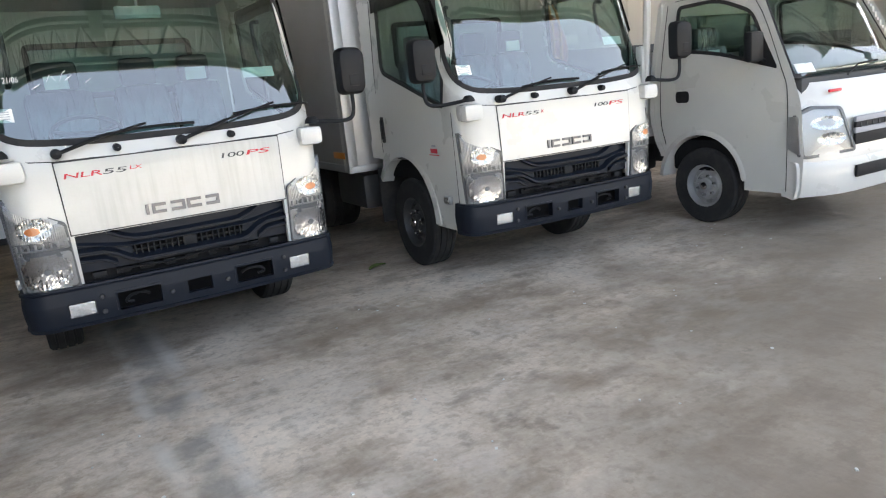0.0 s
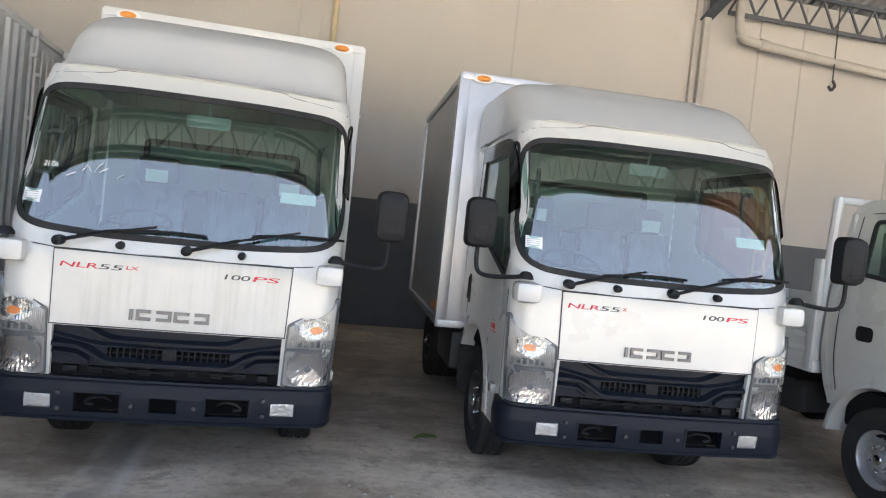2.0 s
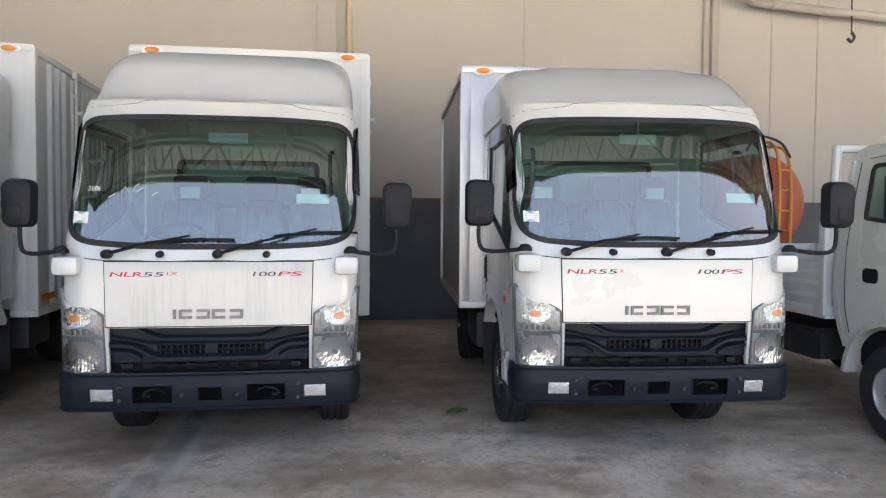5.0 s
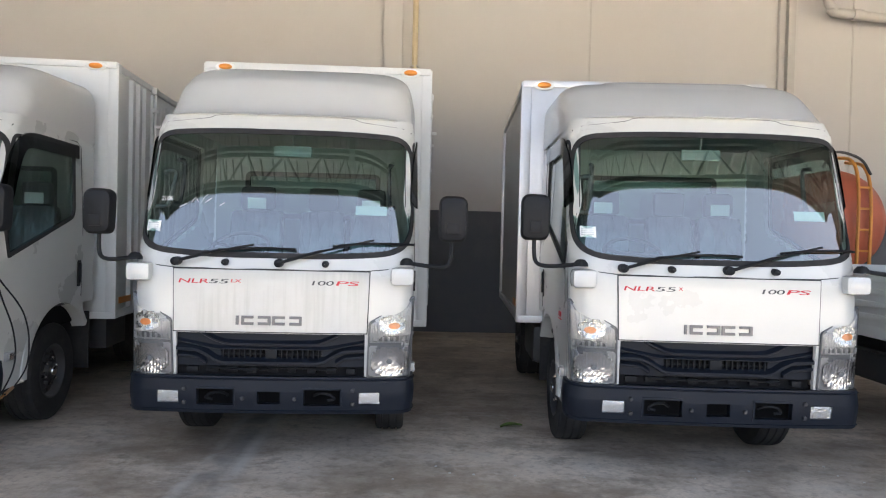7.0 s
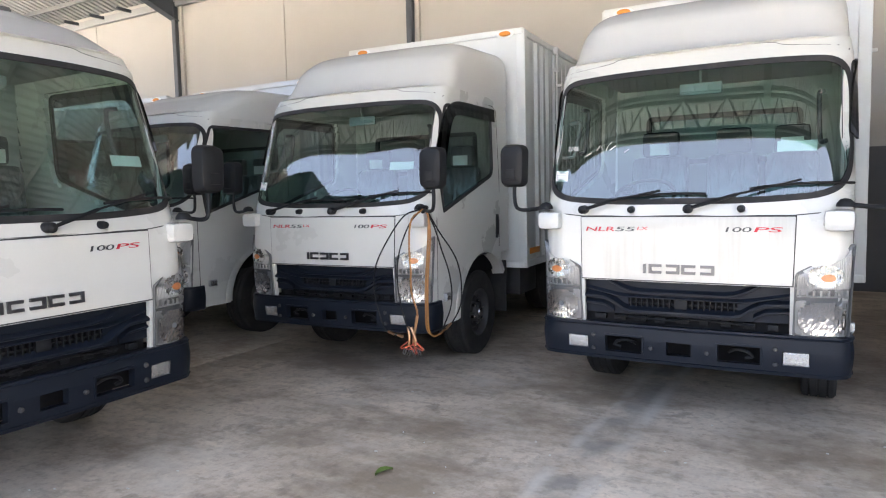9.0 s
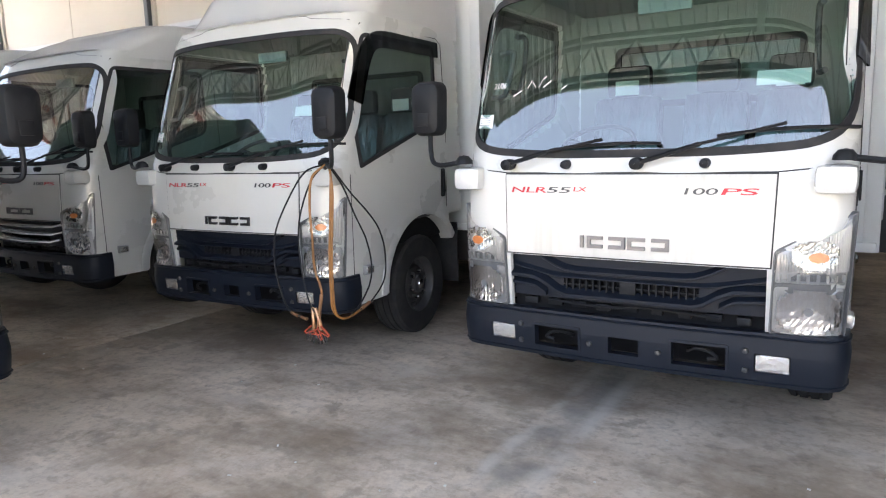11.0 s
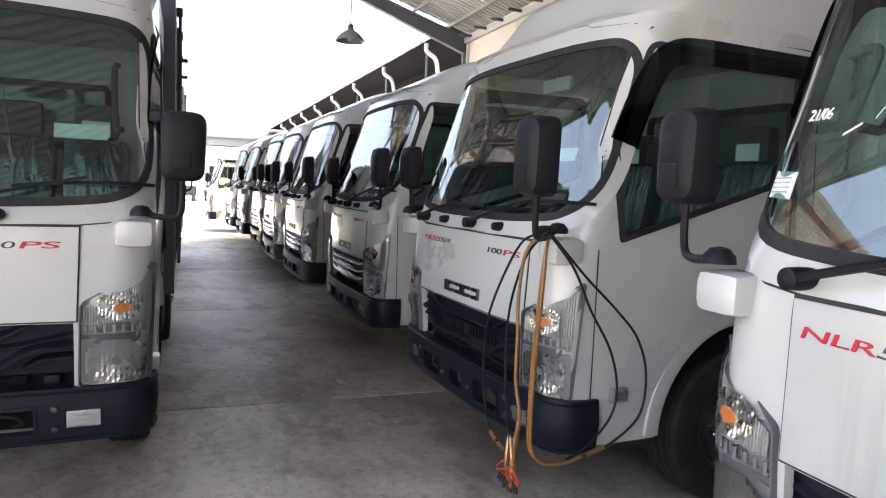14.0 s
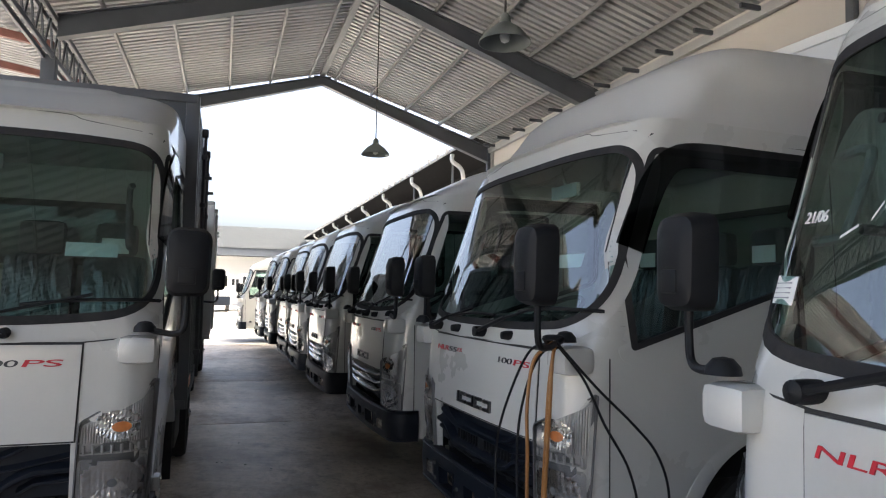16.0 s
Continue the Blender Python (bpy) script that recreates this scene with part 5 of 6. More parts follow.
def chassis(truck, length):
    def rails():
        bm = bmesh.new()
        for s in (1, -1):
            box(bm, (s * 0.35, 0.4 + length / 2, 0.52), (0.07, length - 0.6, 0.16), 0.01)
        for y in (0.8, 1.8, 2.6, length - 0.3):
            box(bm, (0, y, 0.52), (0.7, 0.08, 0.12), 0.01)
        return bm
    cpart(f"{length}", "chassis_frame", rails, M_CHASSIS, truck)
    cpart("", "front_axle", lambda: tube(bmesh.new(), [(-0.65, HUB[0], 0.35), (0.65, HUB[0], 0.35)], 0.05, 8), M_CHASSIS, truck)
    cpart("", "rear_axle", lambda: tube(bmesh.new(), [(-0.65, HUB[0] + 2.48, 0.36), (0.65, HUB[0] + 2.48, 0.36)], 0.07, 8), M_CHASSIS, truck)
    cpart("", "engine_block", lambda: one_box((0, 1.1, 0.58), (0.62, 1.2, 0.5), 0.05), M_CHASSIS, truck)
    cpart("", "fuel_tank", lambda: one_box((-0.72, 2.35, 0.50), (0.36, 0.75, 0.34), 0.06), M_CHASSIS, truck)
    cpart("", "battery_box", lambda: one_box((0.70, 2.30, 0.50), (0.34, 0.5, 0.30), 0.03), M_CHASSIS, truck)
    for s in (1, -1):
        cpart(f"{s}", "mud_flap", lambda: one_box((s * 0.72, 1.66, 0.50), (0.30, 0.02, 0.50), 0.006), M_RUBBER, truck)
        cpart(f"{s}", "inner_arch", lambda: one_box((s * 0.68, 1.1, 0.86), (0.34, 0.95, 0.03), 0.01), M_CHASSIS, truck)
        wheel(truck, s * 0.68, HUB[0] + 2.48, s, M_CHASSIS, True)


def oval_lamp(x, y, z, k=1.0):
    bm = lathe(bmesh.new(), [(0.06, 0), (0.057, -0.012), (0.035, -0.022), (0.001, -0.024)], 18, "y")
    bmesh.ops.transform(bm, matrix=pose(x, y, z) @ Matrix.Diagonal((k, 0.4 if k > 1 else 1, 0.42 * k, 1)), verts=bm.verts)
    return bm


def cargo(truck, kind, top, y0=1.86, length=3.15, low=0.655, half=1.0):
    """A closed box body: 'ribbed' steel or flat 'panel' aluminium."""
    y1 = y0 + length
    # the dark kind carries the shade of its sides in its colour
    skin_mat = M_SHADEBOX if kind == "dark" else M_BOX
    key = f"{kind}{top}{length}{half}"

    def core():
        bm = bmesh.new()
        box(bm, (0, (y0 + y1) / 2, (low + top) / 2), (2 * half - 0.04, length - 0.02, top - low - 0.02), 0.008)
        return bm
    body = cpart(key, "cargo_box", core, M_ALU if kind == "panel" else skin_mat, truck, {"ribbed": "white ribbed steel cargo box", "dark": "ribbed steel cargo box, dark grey with its shade painted in", "panel": "aluminium panelled cargo box"}[kind])

    def frame_bars():
        bm = bmesh.new()
        t = 0.06
        for s in (1, -1):
            box(bm, (s * (half - 0.03), y0 + 0.035, (low + top) / 2), (t + 0.03, 0.07, top - low), 0.008)
            box(bm, (s * (half - 0.025), y1 - 0.03, (low + top) / 2), (t, 0.07, top - low), 0.008)
            box(bm, (s * (half - 0.025), (y0 + y1) / 2, top - 0.03), (t, length, 0.06), 0.008)
            box(bm, (s * (half - 0.025), (y0 + y1) / 2, low + 0.035), (t, length, 0.07), 0.008)
        box(bm, (0, y0 + 0.02, top - 0.02), (2 * half, 0.06, 0.06), 0.008)
        box(bm, (0, y0 + 0.02, low + 0.03), (2 * half, 0.06, 0.06), 0.008)
        return bm
    cpart(key, "box_frame", frame_bars, M_ALU if kind == "panel" else skin_mat, body)
    if kind != "panel":
        for s in (1, -1):
            cpart(key + f"{s}", "corner_panel", lambda: one_box((s * (half - 0.012), y0 + 0.17, (low + top) / 2), (0.02, 0.2, top - low - 0.14), 0.006), skin_mat, body)
            for i in range(3):
                def rib():
                    bm = bmesh.new()
                    y = y0 + 0.42 + 0.18 * i
                    prism = [bm.verts.new((s * (half - 0.02 + d), y + e, z)) for z in (low + 0.08, top - 0.07) for d, e in ((0, -0.06), (0.03, -0.035), (0.03, 0.035), (0, 0.06))]
                    for a in range(3):
                        bm.faces.new((prism[a], prism[a + 1], prism[a + 5], prism[a + 4]))
                    bm.faces.new(prism[:4])
                    bm.faces.new(prism[4:])
                    return bm
                cpart(key + f"{s}{i}", "side_rib", rib, skin_mat, body)
        for s in (1, -1):
            for i in range(2):
                yd = y0 + 0.95 + i * 0.95

                def door():
                    return one_box((s * (half - 0.004), yd + 0.45, (low + top) / 2 + 0.02), (0.03, 0.88, top - low - 0.22), 0.008)
                d = cpart(key + f"{s}{i}", "cargo_door", door, skin_mat, body)
                for k in range(5):
                    cpart(key + f"{s}{i}{k}", "door_rib", lambda: one_box((s * (half + 0.014), yd + 0.12 + 0.165 * k, (low + top) / 2 + 0.02), (0.016, 0.07, top - low - 0.34), 0.006), skin_mat, d)

                def rod():
                    bm = tube(bmesh.new(), [(s * (half + 0.035), yd + 0.02, low + 0.1), (s * (half + 0.035), yd + 0.02, top - 0.06)], 0.013, 8)
                    for z in (low + 0.3, low + 0.9, low + 1.5, top - 0.25):
                        box(bm, (s * (half + 0.03), yd + 0.02, z), (0.05, 0.07, 0.04), 0.008)
                    box(bm, (s * (half + 0.06), yd + 0.02, top - 0.42), (0.07, 0.03, 0.03), 0.008)
                    box(bm, (s * (half + 0.03), yd + 0.02, top - 0.05), (0.05, 0.07, 0.07), 0.01)
                    return bm
                cpart(key + f"{s}{i}", "lock_rod", rod, skin_mat, d)
    else:
        for s in (1, -1):
            c = cpart(key + f"{s}", "riveted_corner", lambda: one_box((s * (half - 0.01), y0 + 0.09, (low + top) / 2), (0.04, 0.13, top - low - 0.02), 0.012), M_BOX, body)
            for k in range(24):
                z = low + 0.1 + (top - low - 0.2) * k / 23
                cpart(key + f"{s}{k}", "rivet", lambda: lathe(bmesh.new(), [(0.007, 0), (0.006, s * 0.004), (0.001, s * 0.006)], 6, "x", (s * (half + 0.010), y0 + 0.12, z)), M_ALU, c)
    for s in (1, -1):
        cpart(key + f"{s}", "reflector_strip", lambda: one_box((s * (half + 0.012), y0 + 0.24, low + 0.16), (0.006, 0.30, 0.06), 0.002), M_ORANGE, body, "orange reflective strip")
        if kind == "dark":
            continue
        lamp = cpart(key + f"{s}", "roof_marker_lamp", lambda: oval_lamp(s * (half - 0.18), y0 - 0.018, top - 0.035), M_ORANGE, body, "orange oval marker lamp")
        cpart(key + f"{s}", "lamp_bezel", lambda: oval_lamp(s * (half - 0.18), y0 - 0.008, top - 0.035, 1.55), M_WHITE, lamp, "pale lamp base")


def truck_at(label, m, roof="tall", model="LX", visor=True, grille="dark", body="ribbed", top=2.97, nose="chrome", group="parked box trucks", sticker=True, right_mirror=(1.12, -0.03), half=1.0, lid_mat=None, length=3.15):
    t = thing("box_truck", label, "truck", group)
    cab(t, roof, model, visor, grille, sticker, nose, None, right_mirror, lid_mat)
    chassis(t, 5.0)
    if body:
        cargo(t, body, top, length=length, low=0.71 if body == "panel" else 0.655, half=half)
    for wl in t.children:
        if wl.name.split(".")[0] == "wheel":
            wl.location.z -= m.translation.z
    t.matrix_world = m
    return t


# ---- the parked trucks ----
truck_a = truck_at("white box truck with tall roof deflector and rain-streaked front lid", pose(1.72, 4.64, 0.045, 0, 0, 0.5), lid_mat=M_LID)
words([c for c in truck_a.children if c.name.startswith("windscreen") and "_" not in c.name][0], -0.745, -0.672, 1.665, 1.694, "21/06", M_CHALK)
screen_a = [c for c in truck_a.children if c.name.startswith("windscreen") and "_" not in c.name][0]
for x, z, w, tilt in ((-0.60, 1.632, 0.045, 0.012), (-0.535, 1.672, 0.022, 0.018), (-0.51, 1.668, 0.016, -0.012), (-0.475, 1.672, 0.018, 0.02), (-0.44, 1.668, 0.04, 0.014), (-0.455, 1.70, 0.016, 0.006), (-0.35, 1.645, 0.03, 0.01)):
    stroke = [Vector((x - w / 2, z - tilt)), Vector((x + w / 2, z + tilt)), Vector((x + w / 2, z + tilt + 0.006)), Vector((x - w / 2, z - tilt + 0.006))]
    part("marker_stroke", slab(bmesh.new(), stroke, skin, 0.004, 0.006, 1), M_CHALK, screen_a, "illegible white marker stroke")
truck_b = truck_at("white box truck with smooth raised roof and aluminium box", pose(4.455, 4.40, 0.07, 0, 0, -3.4), roof="low", model="X", body="panel", top=2.83, half=1.05, length=2.6)
for k, (z, h, w, m) in enumerate(((0.983, 0.012, 0.06, M_GREYTXT), (0.945, 0.034, 0.10, M_RED), (0.914, 0.007, 0.15, M_RED))):
    part("side_mark", one_box((-0.884, 0.50, z), (0.006, w, h), 0.002), m, truck_b, "small red and grey door emblem")
truck_c = truck_at("white box truck with cables hanging from its mirror", pose(-1.01, 4.71, 0.045, 0, 0, 3.5), nose="dark", right_mirror=(1.10, -0.27))
truck_at("white box truck standing across the aisle, facing the walkway", pose(-0.795, 2.31, 0.045, 0, 0, 90), roof="lower", body="dark", top=2.80, right_mirror=(1.0, -0.03), half=0.93)
truck_e = truck_at("white truck with chrome grille bars and low roof", pose(-3.62, 4.66, 0.045, 0, 0, 1), roof="lower", visor=False, grille="chrome", body="panel", top=2.75, group="row of trucks with chrome grilles", sticker=False)
for x, y, a in ((-6.05, 4.55, 1), (-8.25, 4.5, 0), (-10.35, 4.5, 1), (-12.9, 4.4, 0), (-15.1, 4.3, 1), (-19.6, 3.95, 0)):
    copy_thing(truck_e, pose(x, y, -0.055 if x < -17 else 0.045, 0, 0, a))
truck_at("white box truck parked behind another, nose to tail", pose(-7.3, 2.28, 0.045, 0, 0, 90), roof="lower", top=2.85, sticker=False)


# ---- jump cables hanging from the mirror of one truck ----
cables = thing("jump_cables", "black and amber jump cables looped over a truck mirror arm", "cable")
hang = pose(-1.01, 4.71, 0.045, 0, 0, 3.5)
hx, hy, hz = 0.92, -0.10, 1.295


def cable(pts, r, material, name="cable"):
    part(name, tube(bmesh.new(), curve_pts([hang @ Vector(p) for p in pts], 8), r, 7), material, cables)


cable([(hx - 0.02, hy, hz), (0.775, -0.12, 1.25), (0.645, -0.13, 1.09), (0.525, -0.13, 0.885), (0.50, -0.13, 0.69), (0.545, -0.14, 0.51), (0.61, -0.14, 0.385), (0.72, -0.15, 0.36)], 0.0055, M_PLASTIC)
cable([(hx - 0.01, hy, hz), (0.83, -0.13, 1.20), (0.755, -0.14, 1.04), (0.717, -0.14, 0.89), (0.718, -0.14, 0.71), (0.762, -0.15, 0.51), (0.82, -0.16, 0.40)], 0.0055, M_PLASTIC)
cable([(hx, hy, hz), (0.845, -0.14, 1.22), (0.832, -0.16, 1.05), (0.838, -0.16, 0.86), (0.842, -0.16, 0.68), (0.885, -0.16, 0.53), (0.845, -0.16, 0.34)], 0.0075, M_HOSE, "amber_cable")
for dx in (-0.008, 0.008):
    cable([(hx + 0.02, hy, hz), (0.985, -0.14, 1.24), (1.0 + dx, -0.16, 1.12), (0.985 + dx, -0.16, 0.94), (0.97 + dx, -0.16, 0.77), (0.965 + dx, -0.16, 0.57), (0.965 + dx, -0.15, 0.43), (0.97, -0.09, 0.365), (0.975, 0.0, 0.355), (0.98, 0.09, 0.374)], 0.0072, M_HOSE, "amber_cable")
cable([(hx + 0.02, hy, hz), (0.95, 0.02, 1.155), (0.96, 0.11, 0.98), (0.96, 0.22, 0.81), (0.96, 0.268, 0.645), (0.96, 0.24, 0.515), (0.96, 0.12, 0.40), (0.965, 0.02, 0.36)], 0.0055, M_PLASTIC)
cable([(hx + 0.03, hy, hz), (0.96, 0.07, 1.125), (0.98, 0.233, 0.975), (0.98, 0.345, 0.855), (0.98, 0.402, 0.70), (0.98, 0.38, 0.52), (0.98, 0.23, 0.41), (0.98, 0.09, 0.374)], 0.0055, M_PLASTIC)
for ends in ([(0.62, -0.14, 0.38), (0.68, -0.15, 0.365)], [(0.71, -0.15, 0.362), (0.76, -0.16, 0.355)], [(0.98, 0.20, 0.402), (0.98, 0.11, 0.378)], [(0.885, -0.16, 0.52), (0.86, -0.16, 0.40), (0.845, -0.16, 0.30)], [(0.83, -0.16, 0.43), (0.865, -0.17, 0.36), (0.875, -0.17, 0.30)], [(0.80, -0.15, 0.43), (0.82, -0.17, 0.35), (0.815, -0.17, 0.29)]):
    cable(ends, 0.011, M_COPPER, "taped_end")
part("knot", tube(bmesh.new(), curve_pts([hang @ Vector((hx + 0.03 * math.cos(a), hy + 0.03 * math.sin(2 * a), hz + 0.02 * math.sin(a))) for a in (0, 1, 2, 3, 4, 5, 6.1)], 4), 0.012, 7), M_PLASTIC, cables)
for dx, dz, rot in ((0.80, 0.30, 62), (0.885, 0.30, -62), (0.84, 0.285, 80), (0.85, 0.29, -35)):
    bm = bmesh.new()
    m = pose(*(hang @ Vector((dx, -0.175, dz))), 0, rot, 0)
    for q in (-1, 1):
        box(bm, m @ Vector((q * 0.012, 0, -0.02)), (0.010, 0.014, 0.085), 0.004, m.to_3x3().to_4x4() @ Matrix.Rotation(radians(q * 9), 4, "Y"))
    cl = part("clamp", bm, M_CLAMP, cables, "red spring clamp")
    m = pose(*(hang @ Vector((dx, -0.175, dz))), 0, rot * 0.35, 0)
    for q in (-1, 1):
        part("jaw", one_box(m @ Vector((q * 0.009, 0, -0.05)), (0.008, 0.014, 0.06), 0.003, m.to_3x3().to_4x4()), M_CHASSIS, cl)


# ---- the small pickup with a drop-side bed ----
def pickup():
    t = thing("pickup_truck", "white small cab-over pickup with a drop-side bed", "truck")
    X0, X1 = -0.82, 0.82
    side = [(-1.04, 0.30), (-1.06, 0.62), (-1.02, 1.02), (-0.93, 1.24), (-0.50, 1.93), (-0.38, 2.0), (0.40, 2.03), (0.50, 1.98), (0.56, 0.95), (0.50, 0.72), (0.43, 0.60), (0.41, 0.335), (-0.93, 0.335)]

    def pk(y, z):
        """Half width at a height."""
        return 0.82 - 0.10 * max(0, (z - 1.25) / 0.8) ** 1.3

    hub = (0.0, 0.336)
    win = rounded([(-0.80, 1.315), (-0.1, 1.475), (0.33, 1.525), (0.325, 1.935), (-0.12, 1.945), (-0.48, 1.80)], [0.03, 0.15, 0.04, 0.06, 0.16, 0.12], 5)
    poly = rounded(side, 0.05, 4)
    inner = shrunk(poly, 0.02)
    hole = shrunk(win, -0.022)

    def keep(y, z):
        if not inside(inner, y, z) or inside(hole, y, z):
            return False
        return (y - hub[0] - 0.02) ** 2 + (z - hub[1]) ** 2 > 0.455 ** 2
    for s in (1, -1):
        sf = lambda y, z, o=0.0: Vector((s * (pk(y, z) + o), y, z))
        part("cab_side", plate(bmesh.new(), ticks(-1.32, 0.58, 0.025), ticks(0.28, 2.04, 0.025), keep, sf, 0.03), M_PAINT, t)
        edge, deep = [Vector(p) for p in poly], shrunk(poly, 0.055)
        bm = bmesh.new()
        n = len(edge)
        for i in range(n):
            j = (i + 1) % n
            mid = (edge[i] + edge[j]) / 2
            if (mid.x - 0.02) ** 2 + (mid.y - hub[1]) ** 2 < 0.47 ** 2:
                continue
            steps = max(1, int((edge[j] - edge[i]).length / 0.08))
            for k in range(steps):
                e0, e1 = edge[i].lerp(edge[j], k / steps), edge[i].lerp(edge[j], (k + 1) / steps)
                d0, d1 = deep[i].lerp(deep[j], k / steps), deep[i].lerp(deep[j], (k + 1) / steps)
                if ((e0.x + e1.x) / 2 - 0.02) ** 2 + ((e0.y + e1.y) / 2 - hub[1]) ** 2 < 0.46 ** 2:
                    continue
                v = [bm.verts.new(sf(*p, o)) for p, o in ((e0, -0.03), (e1, -0.03), (e0, 0.003), (e1, 0.003), (d0, 0.003), (d1, 0.003))]
                bm.faces.new((v[0], v[1], v[3], v[2]))
                bm.faces.new((v[2], v[3], v[5], v[4]))
        bmesh.ops.remove_doubles(bm, verts=bm.verts, dist=0.0005)
        part("cab_edge", bm, M_PAINT, t)
        w = win if s > 0 else win[::-1]
        big = shrunk(win, -0.05)
        part("window_flange", band(bmesh.new(), big if s > 0 else big[::-1], w, sf, -0.004, 0.003), M_PAINT, t)
        g = part("side_window", slab(bmesh.new(), w, sf, -0.012, -0.008, 3), M_SIDEGLASS, t)
        g.visible_shadow = False
        part("window_rubber", band(bmesh.new(), w, shrunk(win, 0.03) if s > 0 else shrunk(win, 0.03)[::-1], sf, -0.01, 0.006), M_RUBBER, g)
        part("quarter_trim", slab(bmesh.new(), [Vector(p) for p in ((-0.80, 1.315), (-0.60, 1.36), (-0.57, 1.66), (-0.80, 1.34))], sf, 0.0, 0.008, 1), M_PLASTIC, t)
        hd = rounded([(0.14, 1.07), (0.29, 1.07), (0.29, 1.175), (0.14, 1.175)], 0.04)
        part("door_handle", slab(bmesh.new(), hd, sf, 0.0, 0.006, 2), M_PLASTIC, t)
        bm = bmesh.new()
        for line in ([(-0.93, 0.32), (-0.93, 1.05), (-0.85, 1.32), (-0.50, 1.87), (-0.1, 1.985), (0.36, 1.98)], [(0.44, 1.96), (0.48, 1.0), (0.42, 0.68)]):
            tube(bm, [sf(p.x, p.y, 0.001) for p in curve_pts([(y, z, 0) for y, z in line], 5)], 0.004, 4)
        part("door_gap", bm, M_SEAM, t)
        bm = bmesh.new()
        rows = []
        for k in range(21):
            a = radians(5 + 168 * k / 20)
            rows.append([bm.verts.new((s * x, 0.02 + r * math.cos(a), hub[1] + r * math.sin(a))) for r, x in ((0.49, 0.818), (0.475, 0.826), (0.44, 0.828), (0.43, 0.66))])
        for a, b in zip(rows, rows[1:]):
            for i in range(3):
                bm.faces.new((a[i], a[i + 1], b[i + 1], b[i]))
        part("wheel_arch", bm, M_PAINT, t)
        nose = lambda x, z, o=0.0: Vector((x, float(np.interp(z, (0.40, 0.60, 0.85, 1.02, 1.18), (-1.31, -1.31, -1.27, -1.22, -1.12))) + 0.25 * (abs(x) / 0.82) ** 4 - o, z))
        flip = lambda q: [Vector((s * p.x, p.y)) for p in q][::s]
        lamp = rounded([(-1.08, 0.62), (-0.94, 0.68), (-0.945, 0.93), (-1.05, 0.93)], 0.02)
        hl = part("headlight", slab(bmesh.new(), flip(rounded([(0.40, 0.63), (0.815, 0.60), (0.815, 0.94), (0.72, 0.99), (0.50, 0.97)], 0.03)), nose, -0.01, 0.012, 6), M_SILVER, t, "clear wraparound headlight")
        part("side_housing", slab(bmesh.new(), lamp, sf, 0.0, 0.012, 4), M_SILVER, hl)
        part("side_lens", slab(bmesh.new(), lamp, sf, 0.016, 0.024, 4), M_LENS, hl)
        for cx, cz, ra, rb in ((0.62, 0.86, 0.13, 0.055), (0.60, 0.735, 0.12, 0.05)):
            bm = bmesh.new()
            rnd = random.Random(2)
            rings = [[bm.verts.new(nose(s * (cx + ra * q * math.cos(g)), cz + rb * q * math.sin(g), 0.022 - 0.016 * (1 - q * q) + rnd.uniform(-0.003, 0.003))) for g in (2 * math.pi * i / 18 for i in range(18))] for q in (0.1, 0.4, 0.7, 1.0)]
            for r0, r1 in zip(rings, rings[1:]):
                for i in range(18):
                    q = (r0[i], r1[i], r1[(i + 1) % 18], r0[(i + 1) % 18])
                    bm.faces.new(q[::s])
            bm.faces.new(rings[0][::s])
            part("reflector", bm, M_FLUTE, hl)
        ring = rounded([(0.40, 0.63), (0.815, 0.60), (0.815, 0.94), (0.72, 0.99), (0.50, 0.97)], 0.03)
        part("lamp_seal", band(bmesh.new(), flip(shrunk(ring, -0.012)), flip(shrunk(ring, 0.012)), nose, 0.0, 0.03), M_TRIM, hl)
        part("lens", slab(bmesh.new(), flip(rounded([(0.40, 0.63), (0.815, 0.60), (0.815, 0.94), (0.72, 0.99), (0.50, 0.97)], 0.03)), nose, 0.026, 0.034, 6), M_LENS, hl)
        mi = part("mirror_shell", one_box((s * 0.97, -0.68, 1.50), (0.16, 0.10, 0.24), 0.035), M_PLASTIC, t)
        part("mirror_stalk", tube(bmesh.new(), [(s * 0.80, -0.66, 1.38), (s * 0.93, -0.68, 1.42)], 0.018, 7), M_PLASTIC, mi)
        for y in (0.0, 2.45):
            wl = wheel(t, s * 0.70, y, s, M_STEEL)
            wl.scale = (0.92, 0.92, 0.92)
            wl.location.z = 0.35

    def front():
        bm = bmesh.new()
        rows = []
        line = [(-1.28, 0.30), (-1.31, 0.40), (-1.31, 0.60), (-1.27, 0.85), (-1.22, 1.02), (-1.12, 1.18)]
        for y, z in line:
            rows.append([bm.verts.new((x, y + 0.25 * (abs(x) / 0.82) ** 4, z)) for x in np.linspace(X0, X1, 19)])
        for a, b in zip(rows, rows[1:]):
            for i in range(18):
                bm.faces.new((a[i], a[i + 1], b[i + 1], b[i]))
        return bm
    part("front_panel", front(), M_PAINT, t)
    bm = bmesh.new()
    rows = [[bm.verts.new((x, -1.33 + d + 0.27 * (abs(x) / 0.84) ** 4, z)) for x in np.linspace(-0.84, 0.84, 21)] for z, d in ((0.27, 0.10), (0.28, 0.03), (0.36, 0.0), (0.52, 0.0), (0.56, 0.02), (0.57, 0.08))]
    for a, b in zip(rows, rows[1:]):
        for i in range(20):
            bm.faces.new((a[i], a[i + 1], b[i + 1], b[i]))
    part("front_bumper", bm, M_PAINT, t)
    gr = part("grille", one_box((0, -1.305, 0.76), (0.80, 0.03, 0.20), 0.012), M_PLASTIC, t)
